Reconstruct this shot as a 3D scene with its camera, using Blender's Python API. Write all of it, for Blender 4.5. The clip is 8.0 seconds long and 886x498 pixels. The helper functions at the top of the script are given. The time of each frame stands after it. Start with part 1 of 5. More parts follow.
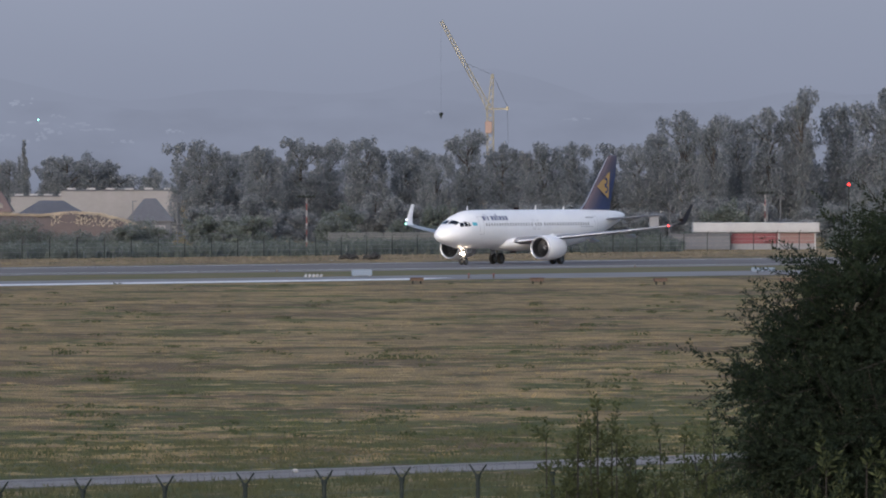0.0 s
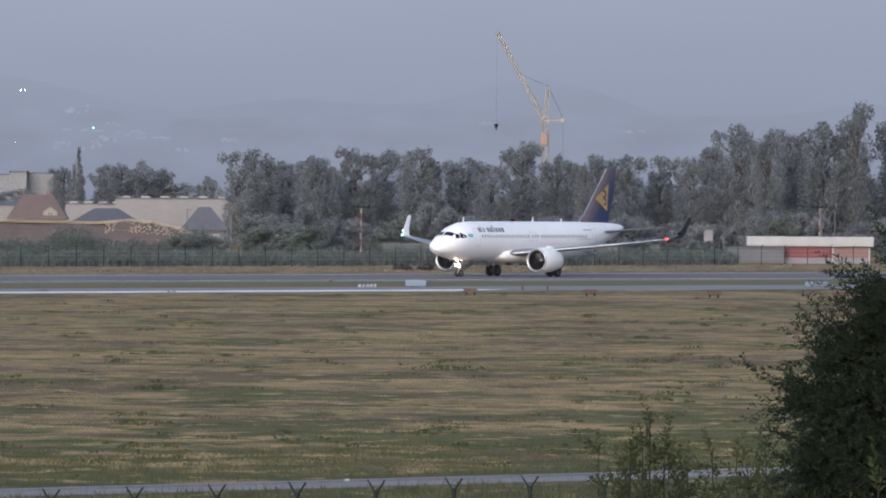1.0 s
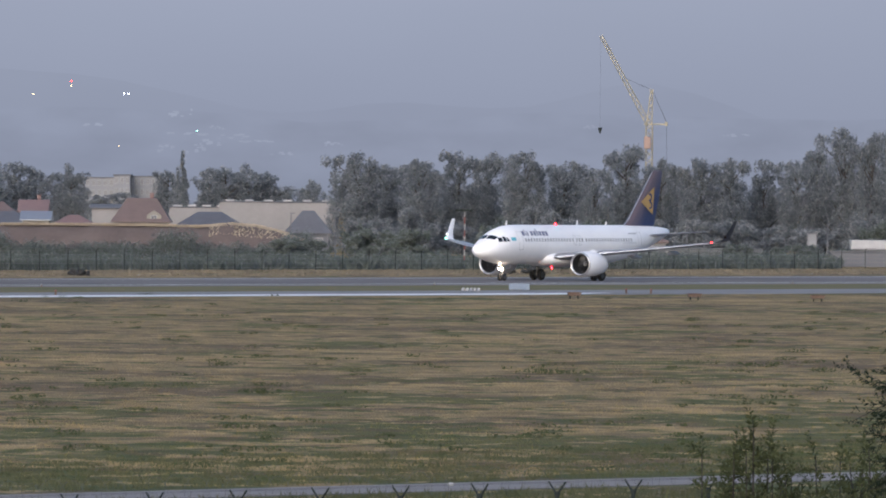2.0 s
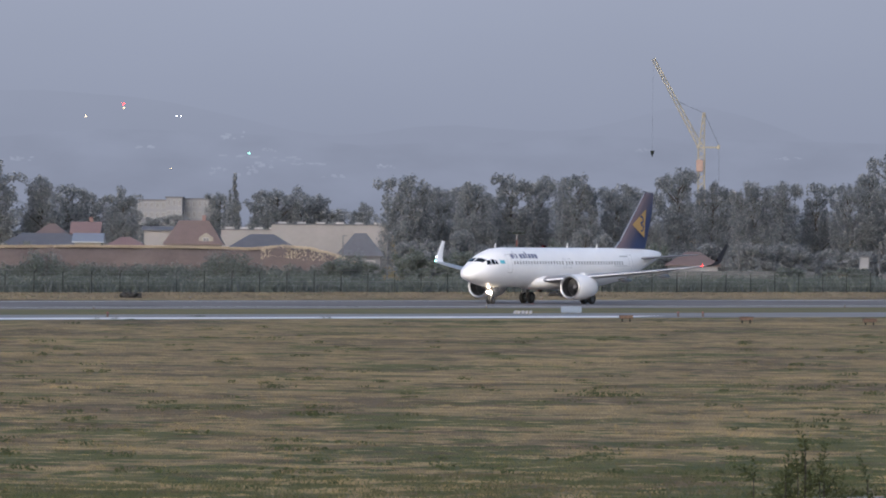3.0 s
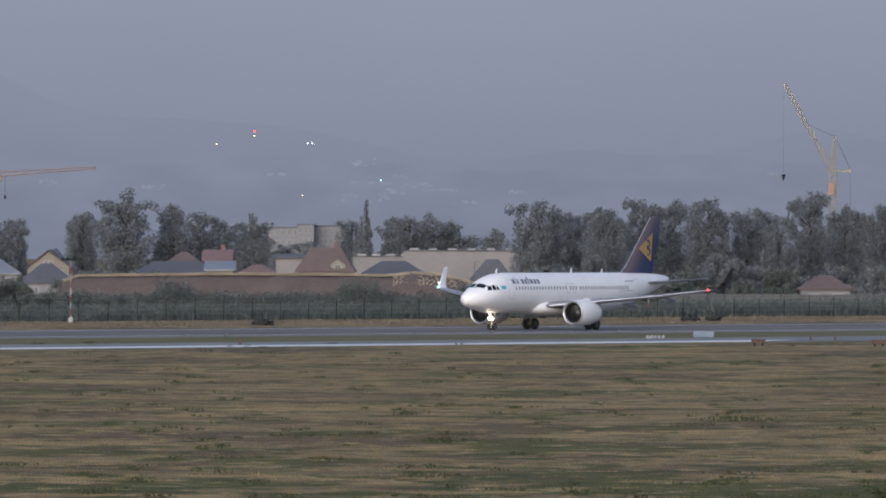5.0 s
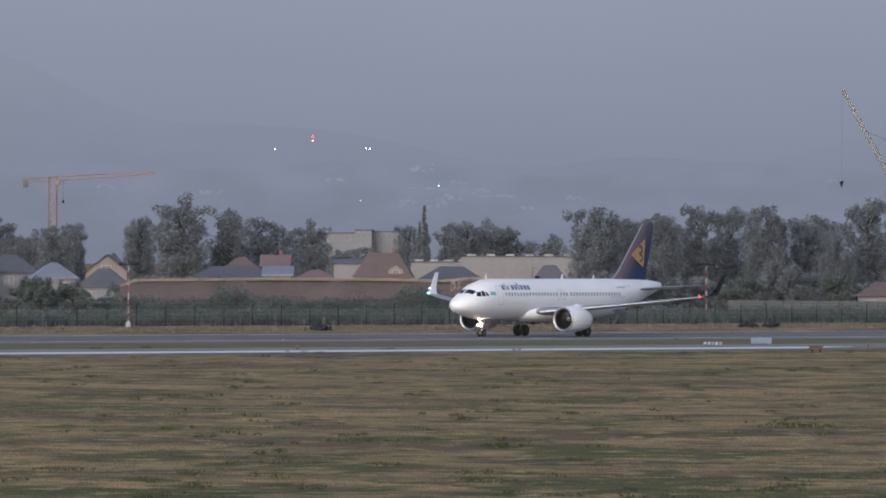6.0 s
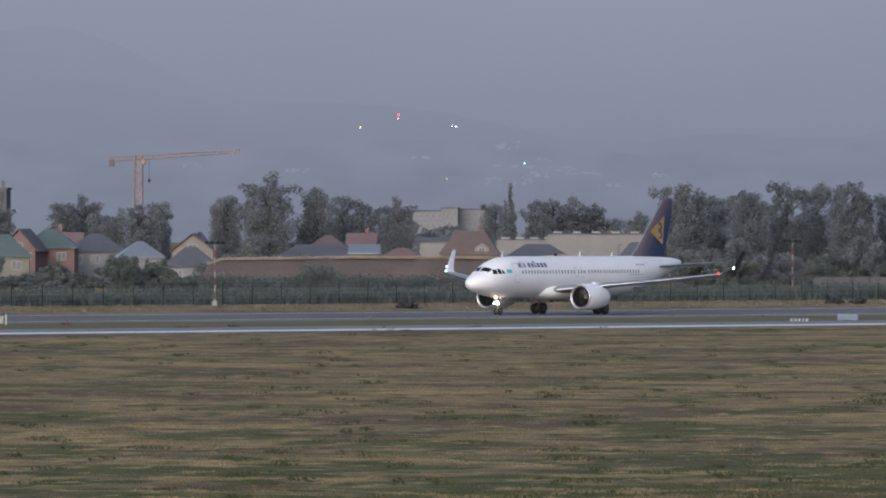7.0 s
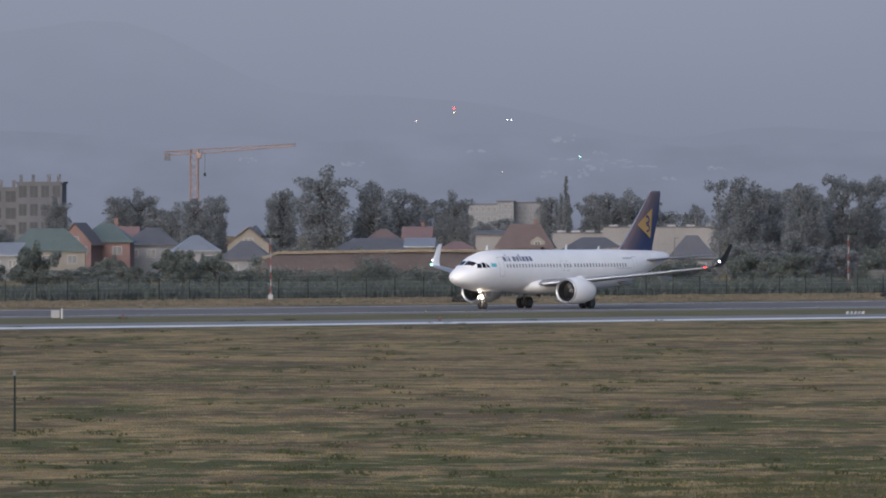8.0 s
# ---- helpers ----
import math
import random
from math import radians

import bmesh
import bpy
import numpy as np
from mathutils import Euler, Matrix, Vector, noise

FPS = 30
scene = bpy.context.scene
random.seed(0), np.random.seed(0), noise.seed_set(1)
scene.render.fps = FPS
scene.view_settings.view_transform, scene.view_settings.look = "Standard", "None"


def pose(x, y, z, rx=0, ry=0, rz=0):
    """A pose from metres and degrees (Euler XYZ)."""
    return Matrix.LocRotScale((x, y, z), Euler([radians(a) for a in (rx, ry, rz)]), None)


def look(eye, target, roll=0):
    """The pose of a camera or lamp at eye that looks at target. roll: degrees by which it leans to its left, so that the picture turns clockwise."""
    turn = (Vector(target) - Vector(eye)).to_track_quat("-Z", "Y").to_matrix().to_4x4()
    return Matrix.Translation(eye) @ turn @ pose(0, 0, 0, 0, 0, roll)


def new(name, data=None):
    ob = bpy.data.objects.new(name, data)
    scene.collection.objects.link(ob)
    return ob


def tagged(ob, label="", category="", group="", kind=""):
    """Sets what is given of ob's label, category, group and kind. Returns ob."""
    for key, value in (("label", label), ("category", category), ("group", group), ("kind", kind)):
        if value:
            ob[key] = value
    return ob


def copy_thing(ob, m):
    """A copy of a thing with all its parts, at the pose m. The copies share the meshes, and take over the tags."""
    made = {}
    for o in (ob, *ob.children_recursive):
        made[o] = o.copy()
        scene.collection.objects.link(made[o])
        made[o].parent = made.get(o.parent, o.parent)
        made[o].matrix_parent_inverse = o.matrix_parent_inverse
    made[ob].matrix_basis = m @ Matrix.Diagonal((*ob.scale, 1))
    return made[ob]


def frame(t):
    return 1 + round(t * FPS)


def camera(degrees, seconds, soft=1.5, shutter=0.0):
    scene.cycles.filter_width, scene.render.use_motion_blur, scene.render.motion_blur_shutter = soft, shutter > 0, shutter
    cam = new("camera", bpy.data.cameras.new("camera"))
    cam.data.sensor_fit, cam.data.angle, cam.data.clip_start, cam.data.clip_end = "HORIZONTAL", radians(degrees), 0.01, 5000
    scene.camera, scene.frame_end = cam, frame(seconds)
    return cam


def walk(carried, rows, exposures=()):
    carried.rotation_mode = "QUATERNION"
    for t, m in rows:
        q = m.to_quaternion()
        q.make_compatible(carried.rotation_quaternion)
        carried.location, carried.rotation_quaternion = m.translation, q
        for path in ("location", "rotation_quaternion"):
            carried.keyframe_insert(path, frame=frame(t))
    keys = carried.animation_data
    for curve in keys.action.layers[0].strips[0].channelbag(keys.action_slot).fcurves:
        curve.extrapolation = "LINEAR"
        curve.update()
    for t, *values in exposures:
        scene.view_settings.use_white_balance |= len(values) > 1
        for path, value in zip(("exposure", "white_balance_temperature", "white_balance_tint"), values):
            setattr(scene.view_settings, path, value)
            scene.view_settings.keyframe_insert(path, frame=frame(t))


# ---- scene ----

# ---- camera: stands still 9.5 m over the field and pans with the aircraft ----
EYE_Z = 9.5
LOOKS = [(0.0, 0.20), (0.5, 0.36), (1.0, 0.42), (2.0, 0.40), (3.5, 0.24), (4.0, 0.08), (5.5, 0.05), (8.0, 0.03)]   # seconds, stops
KELVIN, TINT = 6000, 12.5
PAN = [  # seconds, pan to the left, tilt up, lean (degrees)
    (0.0, -0.2993, -0.4026, -0.090),
    (0.5, -0.1079, -0.3888, 0.373),
    (1.0, -0.0000, -0.3425, 0.432),
    (1.5, 0.3031, -0.3305, 0.333),
    (2.0, 0.5735, -0.3271, 0.459),
    (2.2, 0.8136, -0.3131, 0.506),
    (3.3, 0.8671, -0.1760, 0.544),
    (3.5, 0.8247, -0.1638, 0.274),
    (4.0, 1.3398, -0.1096, 0.215),
    (5.3, 1.6640, -0.0401, 0.194),
    (5.5, 1.7570, -0.0233, 0.269),
    (6.0, 1.9125, -0.0348, 0.289),
    (6.5, 2.1113, -0.1156, 0.255),
    (7.0, 2.3887, -0.1596, 0.090),
    (7.5, 2.5431, -0.1794, 0.026),
    (8.0, 2.6972, -0.1959, 0.000)]
cam = camera(4.899, 8.0, soft=1.9)
walk(cam, [(t, pose(0, 0, EYE_Z, 90 + tilt, 0, pan) @ pose(0, 0, 0, 0, 0, lean)) for t, pan, tilt, lean in PAN],
     exposures=[(t, stops, KELVIN, TINT) for t, stops in LOOKS])

# the aircraft's way: metres run from where it is at one second
RUN = [(0.0, -11.51), (0.5, -5.77), (1.0, 0.00), (1.5, 5.83), (2.0, 11.71), (2.2, 14.09), (3.3, 27.35), (3.5, 29.76), (4.0, 35.81), (5.3, 51.55), (5.5, 54.00), (6.0, 60.15), (6.5, 66.32), (7.0, 72.47), (7.5, 78.60), (8.0, 84.77)]
TAXI = (-1.04, 1091.46)
HEADING = 57.08
AX = (-math.cos(radians(HEADING)), -math.sin(radians(HEADING)))   # along the runway, the way the aircraft rolls
NX = (-AX[1], AX[0])                                              # across it, away from the runway's far side


def field(n, u):
    """A point of the airfield: n metres to the near side of the runway's centre line, u metres along it."""
    return TAXI[0] + NX[0] * n + AX[0] * u, TAXI[1] + NX[1] * n + AX[1] * u


# ---- world and light: hazy evening, the sun veiled low behind the camera ----
world = bpy.data.worlds.new("evening_sky")
scene.world = world
world.use_nodes = True
wn = world.node_tree.nodes
sky = wn.new("ShaderNodeTexSky")
sky.sky_type, sky.sun_disc = "NISHITA", False
sky.sun_elevation, sky.sun_rotation = radians(19), radians(198)
sky.air_density, sky.dust_density, sky.ozone_density = 1.0, 3.0, 2.0
world.node_tree.links.new(sky.outputs[0], wn["Background"].inputs[0])
wn["Background"].inputs[1].default_value = 0.15
sun = new("sun", bpy.data.lights.new("sun", "SUN"))
sun.data.energy, sun.data.angle, sun.data.color = 1.75, radians(60), (1.0, 0.95, 0.90)
sun.matrix_world = look((-300, -900, 327), (0, 0, 0))


# ---- materials ----
def mat(name, a, b=None, scale=2.0, rough=0.8, metal=0.0, bump=0.0, bump_scale=None, spec=0.4, rand=0.0, detail=6, coord="Object", stretch=None):
    """A surface whose colour goes from a to b by two noises, with relief; rand: difference from piece to piece."""
    m = bpy.data.materials.new(name)
    m.use_nodes = True
    nt = m.node_tree
    N, L = nt.nodes, nt.links
    bs = N["Principled BSDF"]
    bs.inputs["Roughness"].default_value = rough
    bs.inputs["Metallic"].default_value = metal
    bs.inputs["Specular IOR Level"].default_value = spec
    b = b or tuple(c * 0.85 for c in a)
    tc = N.new("ShaderNodeTexCoord")
    src = tc.outputs[coord]
    if stretch:
        mp = N.new("ShaderNodeMapping")
        mp.inputs["Scale"].default_value = stretch
        L.new(src, mp.inputs[0])
        src = mp.outputs[0]
    n1 = N.new("ShaderNodeTexNoise")
    n1.inputs["Scale"].default_value, n1.inputs["Detail"].default_value, n1.inputs["Roughness"].default_value = scale, detail, 0.6
    n2 = N.new("ShaderNodeTexNoise")
    n2.inputs["Scale"].default_value, n2.inputs["Detail"].default_value = scale * 7.3, 3
    L.new(src, n1.inputs[0]), L.new(src, n2.inputs[0])
    mx = N.new("ShaderNodeMath")
    mx.operation = "MULTIPLY_ADD"
    mx.inputs[1].default_value = 0.4
    L.new(n2.outputs[0], mx.inputs[0]), L.new(n1.outputs[0], mx.inputs[2])
    ramp = N.new("ShaderNodeValToRGB")
    ramp.color_ramp.elements[0].position, ramp.color_ramp.elements[1].position = 0.5, 0.9
    ramp.color_ramp.elements[0].color, ramp.color_ramp.elements[1].color = (*a, 1), (*b, 1)
    L.new(mx.outputs[0], ramp.inputs[0])
    col = ramp.outputs[0]
    if rand:
        oi = N.new("ShaderNodeObjectInfo")
        ge = N.new("ShaderNodeNewGeometry")
        ad = N.new("ShaderNodeMath")
        ad.operation = "ADD"
        L.new(oi.outputs["Random"], ad.inputs[0]), L.new(ge.outputs["Random Per Island"], ad.inputs[1])
        mr = N.new("ShaderNodeMapRange")
        mr.inputs["From Max"].default_value = 2.0
        mr.inputs["To Min"].default_value, mr.inputs["To Max"].default_value = 1 - rand, 1 + rand
        L.new(ad.outputs[0], mr.inputs[0])
        hs = N.new("ShaderNodeHueSaturation")
        L.new(mr.outputs[0], hs.inputs["Value"]), L.new(col, hs.inputs["Color"])
        col = hs.outputs[0]
    L.new(col, bs.inputs["Base Color"])
    if bump:
        bu = N.new("ShaderNodeBump")
        bu.inputs["Strength"].default_value, bu.inputs["Distance"].default_value = bump, 0.05
        nb = N.new("ShaderNodeTexNoise")
        nb.inputs["Scale"].default_value = bump_scale or scale * 5
        L.new(src, nb.inputs[0]), L.new(nb.outputs[0], bu.inputs["Height"]), L.new(bu.outputs[0], bs.inputs["Normal"])
    return m


def leafy(name, a, b, through_light=0.3, haze_sheen=0.0):
    # the pale gloss and sheen set here stand in for haze over far leaves
    m = mat(name, a, b, 0.4, 0.75 + 0.2 * haze_sheen, spec=0.15 + haze_sheen * 0.85, rand=0.12)
    N, L = m.node_tree.nodes, m.node_tree.links
    bs = N["Principled BSDF"]
    bs.inputs["Sheen Weight"].default_value, bs.inputs["Sheen Roughness"].default_value = haze_sheen, 0.6
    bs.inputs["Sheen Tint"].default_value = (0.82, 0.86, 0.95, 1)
    tr = N.new("ShaderNodeBsdfTranslucent")
    mixer = N.new("ShaderNodeMixShader")
    mixer.inputs[0].default_value = through_light
    L.new(bs.inputs["Base Color"].links[0].from_socket, tr.inputs[0])
    L.new(bs.outputs[0], mixer.inputs[1]), L.new(tr.outputs[0], mixer.inputs[2])
    L.new(mixer.outputs[0], N["Material Output"].inputs[0])
    return m


def glow(name, colour, strength):
    m = bpy.data.materials.new(name)
    m.use_nodes = True
    bs = m.node_tree.nodes["Principled BSDF"]
    bs.inputs["Base Color"].default_value = (*colour, 1)
    bs.inputs["Emission Color"].default_value = (*colour, 1)
    bs.inputs["Emission Strength"].default_value = strength
    return m


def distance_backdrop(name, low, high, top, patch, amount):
    """Far land with its haze painted in: a plain glow that changes with height, with faint patches."""
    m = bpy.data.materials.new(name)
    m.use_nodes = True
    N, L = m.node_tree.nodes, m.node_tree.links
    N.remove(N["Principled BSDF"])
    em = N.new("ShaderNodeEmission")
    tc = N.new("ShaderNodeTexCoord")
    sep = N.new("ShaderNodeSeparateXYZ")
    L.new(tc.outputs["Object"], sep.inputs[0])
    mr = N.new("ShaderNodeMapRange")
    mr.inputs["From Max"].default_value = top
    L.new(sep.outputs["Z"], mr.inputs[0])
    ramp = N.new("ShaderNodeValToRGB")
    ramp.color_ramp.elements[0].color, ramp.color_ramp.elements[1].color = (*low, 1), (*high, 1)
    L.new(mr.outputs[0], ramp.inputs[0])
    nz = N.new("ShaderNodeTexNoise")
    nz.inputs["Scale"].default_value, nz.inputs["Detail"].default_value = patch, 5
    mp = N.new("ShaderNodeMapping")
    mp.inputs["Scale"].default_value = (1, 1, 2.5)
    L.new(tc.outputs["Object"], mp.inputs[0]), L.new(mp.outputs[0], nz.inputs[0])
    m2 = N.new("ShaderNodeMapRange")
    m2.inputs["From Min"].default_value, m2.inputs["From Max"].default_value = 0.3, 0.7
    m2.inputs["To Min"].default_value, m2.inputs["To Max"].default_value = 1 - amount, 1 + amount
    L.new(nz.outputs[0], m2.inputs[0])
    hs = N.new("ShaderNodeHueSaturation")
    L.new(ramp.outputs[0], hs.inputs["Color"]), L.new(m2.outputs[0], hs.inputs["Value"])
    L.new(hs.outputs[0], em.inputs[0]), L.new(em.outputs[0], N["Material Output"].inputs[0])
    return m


def meadow():
    """Mown airfield grass in late summer: straw, green and bare brown patches, at several sizes; greener towards the perimeter road."""
    m = mat("dry_grass", (0.185, 0.140, 0.073), (0.250, 0.188, 0.098), 0.08, 0.95, spec=0.1)
    N, L = m.node_tree.nodes, m.node_tree.links
    bs = N["Principled BSDF"]
    base = bs.inputs["Base Color"].links[0].from_socket
    tc = N.new("ShaderNodeTexCoord")
    # metres in from the near fence, as a share of the field
    dot = N.new("ShaderNodeVectorMath")
    dot.operation = "DOT_PRODUCT"
    dot.inputs[1].default_value = (-0.778, 0.628, 0)
    L.new(tc.outputs["Object"], dot.inputs[0])
    lush = N.new("ShaderNodeMapRange")
    lush.inputs["From Min"].default_value, lush.inputs["From Max"].default_value = 330.0, 195.0
    lush.inputs["To Min"].default_value, lush.inputs["To Max"].default_value = 0.0, 0.11
    L.new(dot.outputs["Value"], lush.inputs[0])
    for scale, lo, hi, colour, top, seed, detail, greener in (
            (0.060, 0.50, 0.58, (0.300, 0.222, 0.112), 0.85, 57.0, 6, 0),      # bleached straw
            (0.052, 0.50, 0.57, (0.118, 0.088, 0.056), 0.85, 11.0, 6, 0),      # bare brown
            (0.060, 0.54, 0.61, (0.088, 0.092, 0.036), 0.90, 3.0, 6, 1),       # green swathes
            (0.20, 0.53, 0.60, (0.092, 0.072, 0.044), 0.75, 41.0, 8, 0),       # thin brown streaks
            (0.26, 0.57, 0.63, (0.060, 0.074, 0.028), 0.90, 23.0, 8, 1),       # green clumps
            (0.36, 0.56, 0.62, (0.360, 0.268, 0.145), 0.75, 71.0, 8, 0)):      # pale stalks
        mp = N.new("ShaderNodeMapping")
        mp.inputs["Location"].default_value = (seed * 10, seed * 7, 0)
        mp.inputs["Rotation"].default_value = (0, 0, radians(8))
        mp.inputs["Scale"].default_value = (1.2, 0.62, 1)
        nz = N.new("ShaderNodeTexNoise")
        nz.inputs["Scale"].default_value, nz.inputs["Detail"].default_value, nz.inputs["Roughness"].default_value = scale, detail, 0.6
        L.new(tc.outputs["Object"], mp.inputs[0]), L.new(mp.outputs[0], nz.inputs[0])
        amount = nz.outputs[0]
        if greener:
            plus = N.new("ShaderNodeMath")
            plus.operation = "ADD"
            L.new(amount, plus.inputs[0]), L.new(lush.outputs[0], plus.inputs[1])
            amount = plus.outputs[0]
        mr = N.new("ShaderNodeMapRange")
        mr.inputs["From Min"].default_value, mr.inputs["From Max"].default_value, mr.inputs["To Max"].default_value = lo, hi, top
        L.new(amount, mr.inputs[0])
        mixer = N.new("ShaderNodeMix")
        mixer.data_type = "RGBA"
        L.new(mr.outputs[0], mixer.inputs[0]), L.new(base, mixer.inputs[6])
        mixer.inputs[7].default_value = (*colour, 1)
        base = mixer.outputs[2]
    L.new(base, bs.inputs["Base Color"])
    return m


GRASS = meadow()
ASPHALT = mat("runway_asphalt", (0.108, 0.101, 0.104), (0.205, 0.192, 0.190), 0.035, 0.95, spec=0.15, bump=0.2, bump_scale=8, detail=8)
CONCRETE = mat("taxiway_tar", (0.145, 0.140, 0.145), (0.235, 0.226, 0.228), 0.06, 0.8, bump=0.1, bump_scale=6, spec=0.4)
ROADTAR = mat("perimeter_road", (0.165, 0.150, 0.148), (0.225, 0.205, 0.20), 0.3, 0.85, bump=0.2)
PAINT_LINE = mat("line_paint", (0.62, 0.62, 0.62), (0.5, 0.5, 0.5), 0.6, 0.7)
WHITE = mat("aircraft_white", (0.82, 0.82, 0.84), (0.76, 0.76, 0.79), 0.5, 0.42, spec=0.35)
# darkened all over, to put the shade of the wing's underside into the colour
WINGGREY = mat("wing_grey", (0.22, 0.225, 0.25), (0.18, 0.185, 0.21), 0.6, 0.35, spec=0.5)
SILVER = mat("bare_metal", (0.62, 0.62, 0.64), (0.52, 0.52, 0.55), 2.0, 0.35, metal=0.85)
TAILBLUE = mat("tail_blue", (0.022, 0.038, 0.125), (0.016, 0.030, 0.105), 0.6, 0.35, spec=0.5)
SLAB_PALE = mat("pale_slab", (0.64, 0.63, 0.63), (0.72, 0.71, 0.71), 0.1, 0.55, spec=0.4)
GOLD = mat("tail_gold", (0.42, 0.27, 0.10), (0.36, 0.23, 0.085), 1.0, 0.4)
INK = mat("lettering_blue", (0.10, 0.11, 0.20), (0.13, 0.14, 0.23), 3.0, 0.4)
FLAG = mat("flag_turquoise", (0.10, 0.42, 0.52), (0.12, 0.46, 0.55), 3.0, 0.4)
GLASS_DARK = mat("cockpit_glass", (0.012, 0.014, 0.018), (0.02, 0.022, 0.028), 2.0, 0.08, spec=0.7)
CABIN_GLASS = mat("cabin_glass", (0.20, 0.20, 0.22), (0.32, 0.31, 0.30), 3.0, 0.15, spec=0.6, rand=0.4)
SEAM = mat("seam_grey", (0.38, 0.39, 0.42), (0.45, 0.46, 0.48), 3.0, 0.5)
RUBBER = mat("tyre_rubber", (0.018, 0.018, 0.02), (0.03, 0.03, 0.03), 4.0, 0.8)
WHEEL_GREY = mat("wheel_grey", (0.085, 0.085, 0.09), (0.12, 0.12, 0.125), 3.0, 0.55)
LEG_GREY = mat("leg_grey", (0.24, 0.235, 0.235), (0.17, 0.165, 0.165), 3.0, 0.5)
SPINNER = mat("spinner_grey", (0.16, 0.16, 0.17), (0.12, 0.12, 0.13), 2.0, 0.4)
TIP_DARK = mat("tip_dark_blue", (0.022, 0.025, 0.036), (0.018, 0.020, 0.030), 1.0, 0.4)
DUCT = mat("intake_dark", (0.035, 0.037, 0.042), (0.06, 0.06, 0.065), 2.0, 0.4, metal=0.5)
LAMP_WARM = glow("landing_lamp_glow", (1.0, 0.78, 0.52), 45.0)
LAMP_RED = glow("red_lamp_glow", (1.0, 0.02, 0.015), 10.0)
LAMP_BEACON = glow("beacon_glow", (1.0, 0.005, 0.008), 90.0)
LAMP_GREEN = glow("green_lamp_glow", (0.35, 1.0, 0.75), 3.0)
LAMP_STROBE = glow("strobe_glow", (0.9, 0.93, 1.0), 60.0)
LAMP_WHITE = glow("white_lamp_glow", (0.9, 0.93, 1.0), 5.0)
LAMP_AMBER = glow("amber_lamp_glow", (1.0, 0.7, 0.35), 3.0)
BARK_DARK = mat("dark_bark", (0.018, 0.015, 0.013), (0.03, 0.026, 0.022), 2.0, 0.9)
BARK = mat("bark", (0.045, 0.04, 0.036), (0.075, 0.066, 0.058), 1.5, 0.9, bump=0.5)
# greyed and blued: the haze before the far trees is in the leaf colour
LEAF_FAR = leafy("hazed_poplar_leaves", (0.103, 0.119, 0.129), (0.112, 0.128, 0.138), 0.5, 1.0)
LEAF_MID = leafy("elm_leaves", (0.051, 0.071, 0.056), (0.069, 0.091, 0.070), 0.45, 0.75)
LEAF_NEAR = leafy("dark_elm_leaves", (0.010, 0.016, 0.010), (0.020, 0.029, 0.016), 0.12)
WEED_DARK = leafy("verge_weeds", (0.066, 0.074, 0.036), (0.100, 0.098, 0.052), 0.3)
VERGE_STRAW = leafy("verge_straw", (0.170, 0.145, 0.112), (0.215, 0.185, 0.142), 0.3)
CREST_STRAW = leafy("crest_straw", (0.37, 0.31, 0.24), (0.42, 0.36, 0.28), 0.3)
LEAF_SPRIG = leafy("shrub_leaves", (0.034, 0.042, 0.018), (0.056, 0.064, 0.027), 0.25)
REED = leafy("tall_weeds", (0.062, 0.080, 0.070), (0.083, 0.102, 0.085), 0.45, 0.6)
SOIL = mat("bank_soil", (0.082, 0.064, 0.062), (0.115, 0.092, 0.086), 0.25, 0.95, bump=0.6)
STEEL_DARK = mat("dark_green_steel", (0.016, 0.022, 0.022), (0.028, 0.034, 0.032), 2.0, 0.7, spec=0.12)
OLD_WIRE = mat("dull_wire", (0.07, 0.075, 0.075), (0.10, 0.105, 0.105), 2.0, 0.8, spec=0.15)
WIRE = mat("galvanised_wire", (0.27, 0.28, 0.29), (0.2, 0.21, 0.21), 2.0, 0.45, metal=0.6)


def fade_tail():
    """Tail paint that fades from a warm brown leading edge into blue."""
    m = mat("tail_fade", (0.022, 0.038, 0.125), (0.016, 0.030, 0.105), 0.6, 0.35, spec=0.5)
    N, L = m.node_tree.nodes, m.node_tree.links
    bs = N["Principled BSDF"]
    base = bs.inputs["Base Color"].links[0].from_socket
    tc, sep = N.new("ShaderNodeTexCoord"), N.new("ShaderNodeSeparateXYZ")
    L.new(tc.outputs["Object"], sep.inputs[0])
    sweep = N.new("ShaderNodeMath")                      # metres behind the leading edge
    sweep.operation = "MULTIPLY_ADD"
    sweep.inputs[1].default_value = 0.92
    L.new(sep.outputs["Z"], sweep.inputs[0]), L.new(sep.outputs["X"], sweep.inputs[2])
    mr = N.new("ShaderNodeMapRange")
    mr.inputs["From Min"].default_value, mr.inputs["From Max"].default_value = -26.9, -23.8
    mr.inputs["To Min"].default_value, mr.inputs["To Max"].default_value = 0.0, 0.72
    L.new(sweep.outputs[0], mr.inputs[0])
    mixer = N.new("ShaderNodeMix")
    mixer.data_type = "RGBA"
    mixer.inputs[7].default_value = (0.17, 0.115, 0.10, 1)
    L.new(mr.outputs[0], mixer.inputs[0]), L.new(base, mixer.inputs[6]), L.new(mixer.outputs[2], bs.inputs["Base Color"])
    return m


TAIL_FADE = fade_tail()
# kept close to the wall's tone: the blocks' haze is put into the colour
APT_PANE = mat("hazed_pane", (0.115, 0.12, 0.135), (0.15, 0.155, 0.17), 1.0, 0.3)


# ---- building blocks ----
def part(name, bm, material, parent=None, label="", smooth=False):
    me = bpy.data.meshes.new(name)
    bm.normal_update()
    bm.to_mesh(me)
    bm.free()
    me.materials.append(material)
    if smooth:
        for p in me.polygons:
            p.use_smooth = True
    ob = new(name, me)
    if parent is not None:
        ob.parent = parent
    if label:
        ob["label"] = label
    return ob


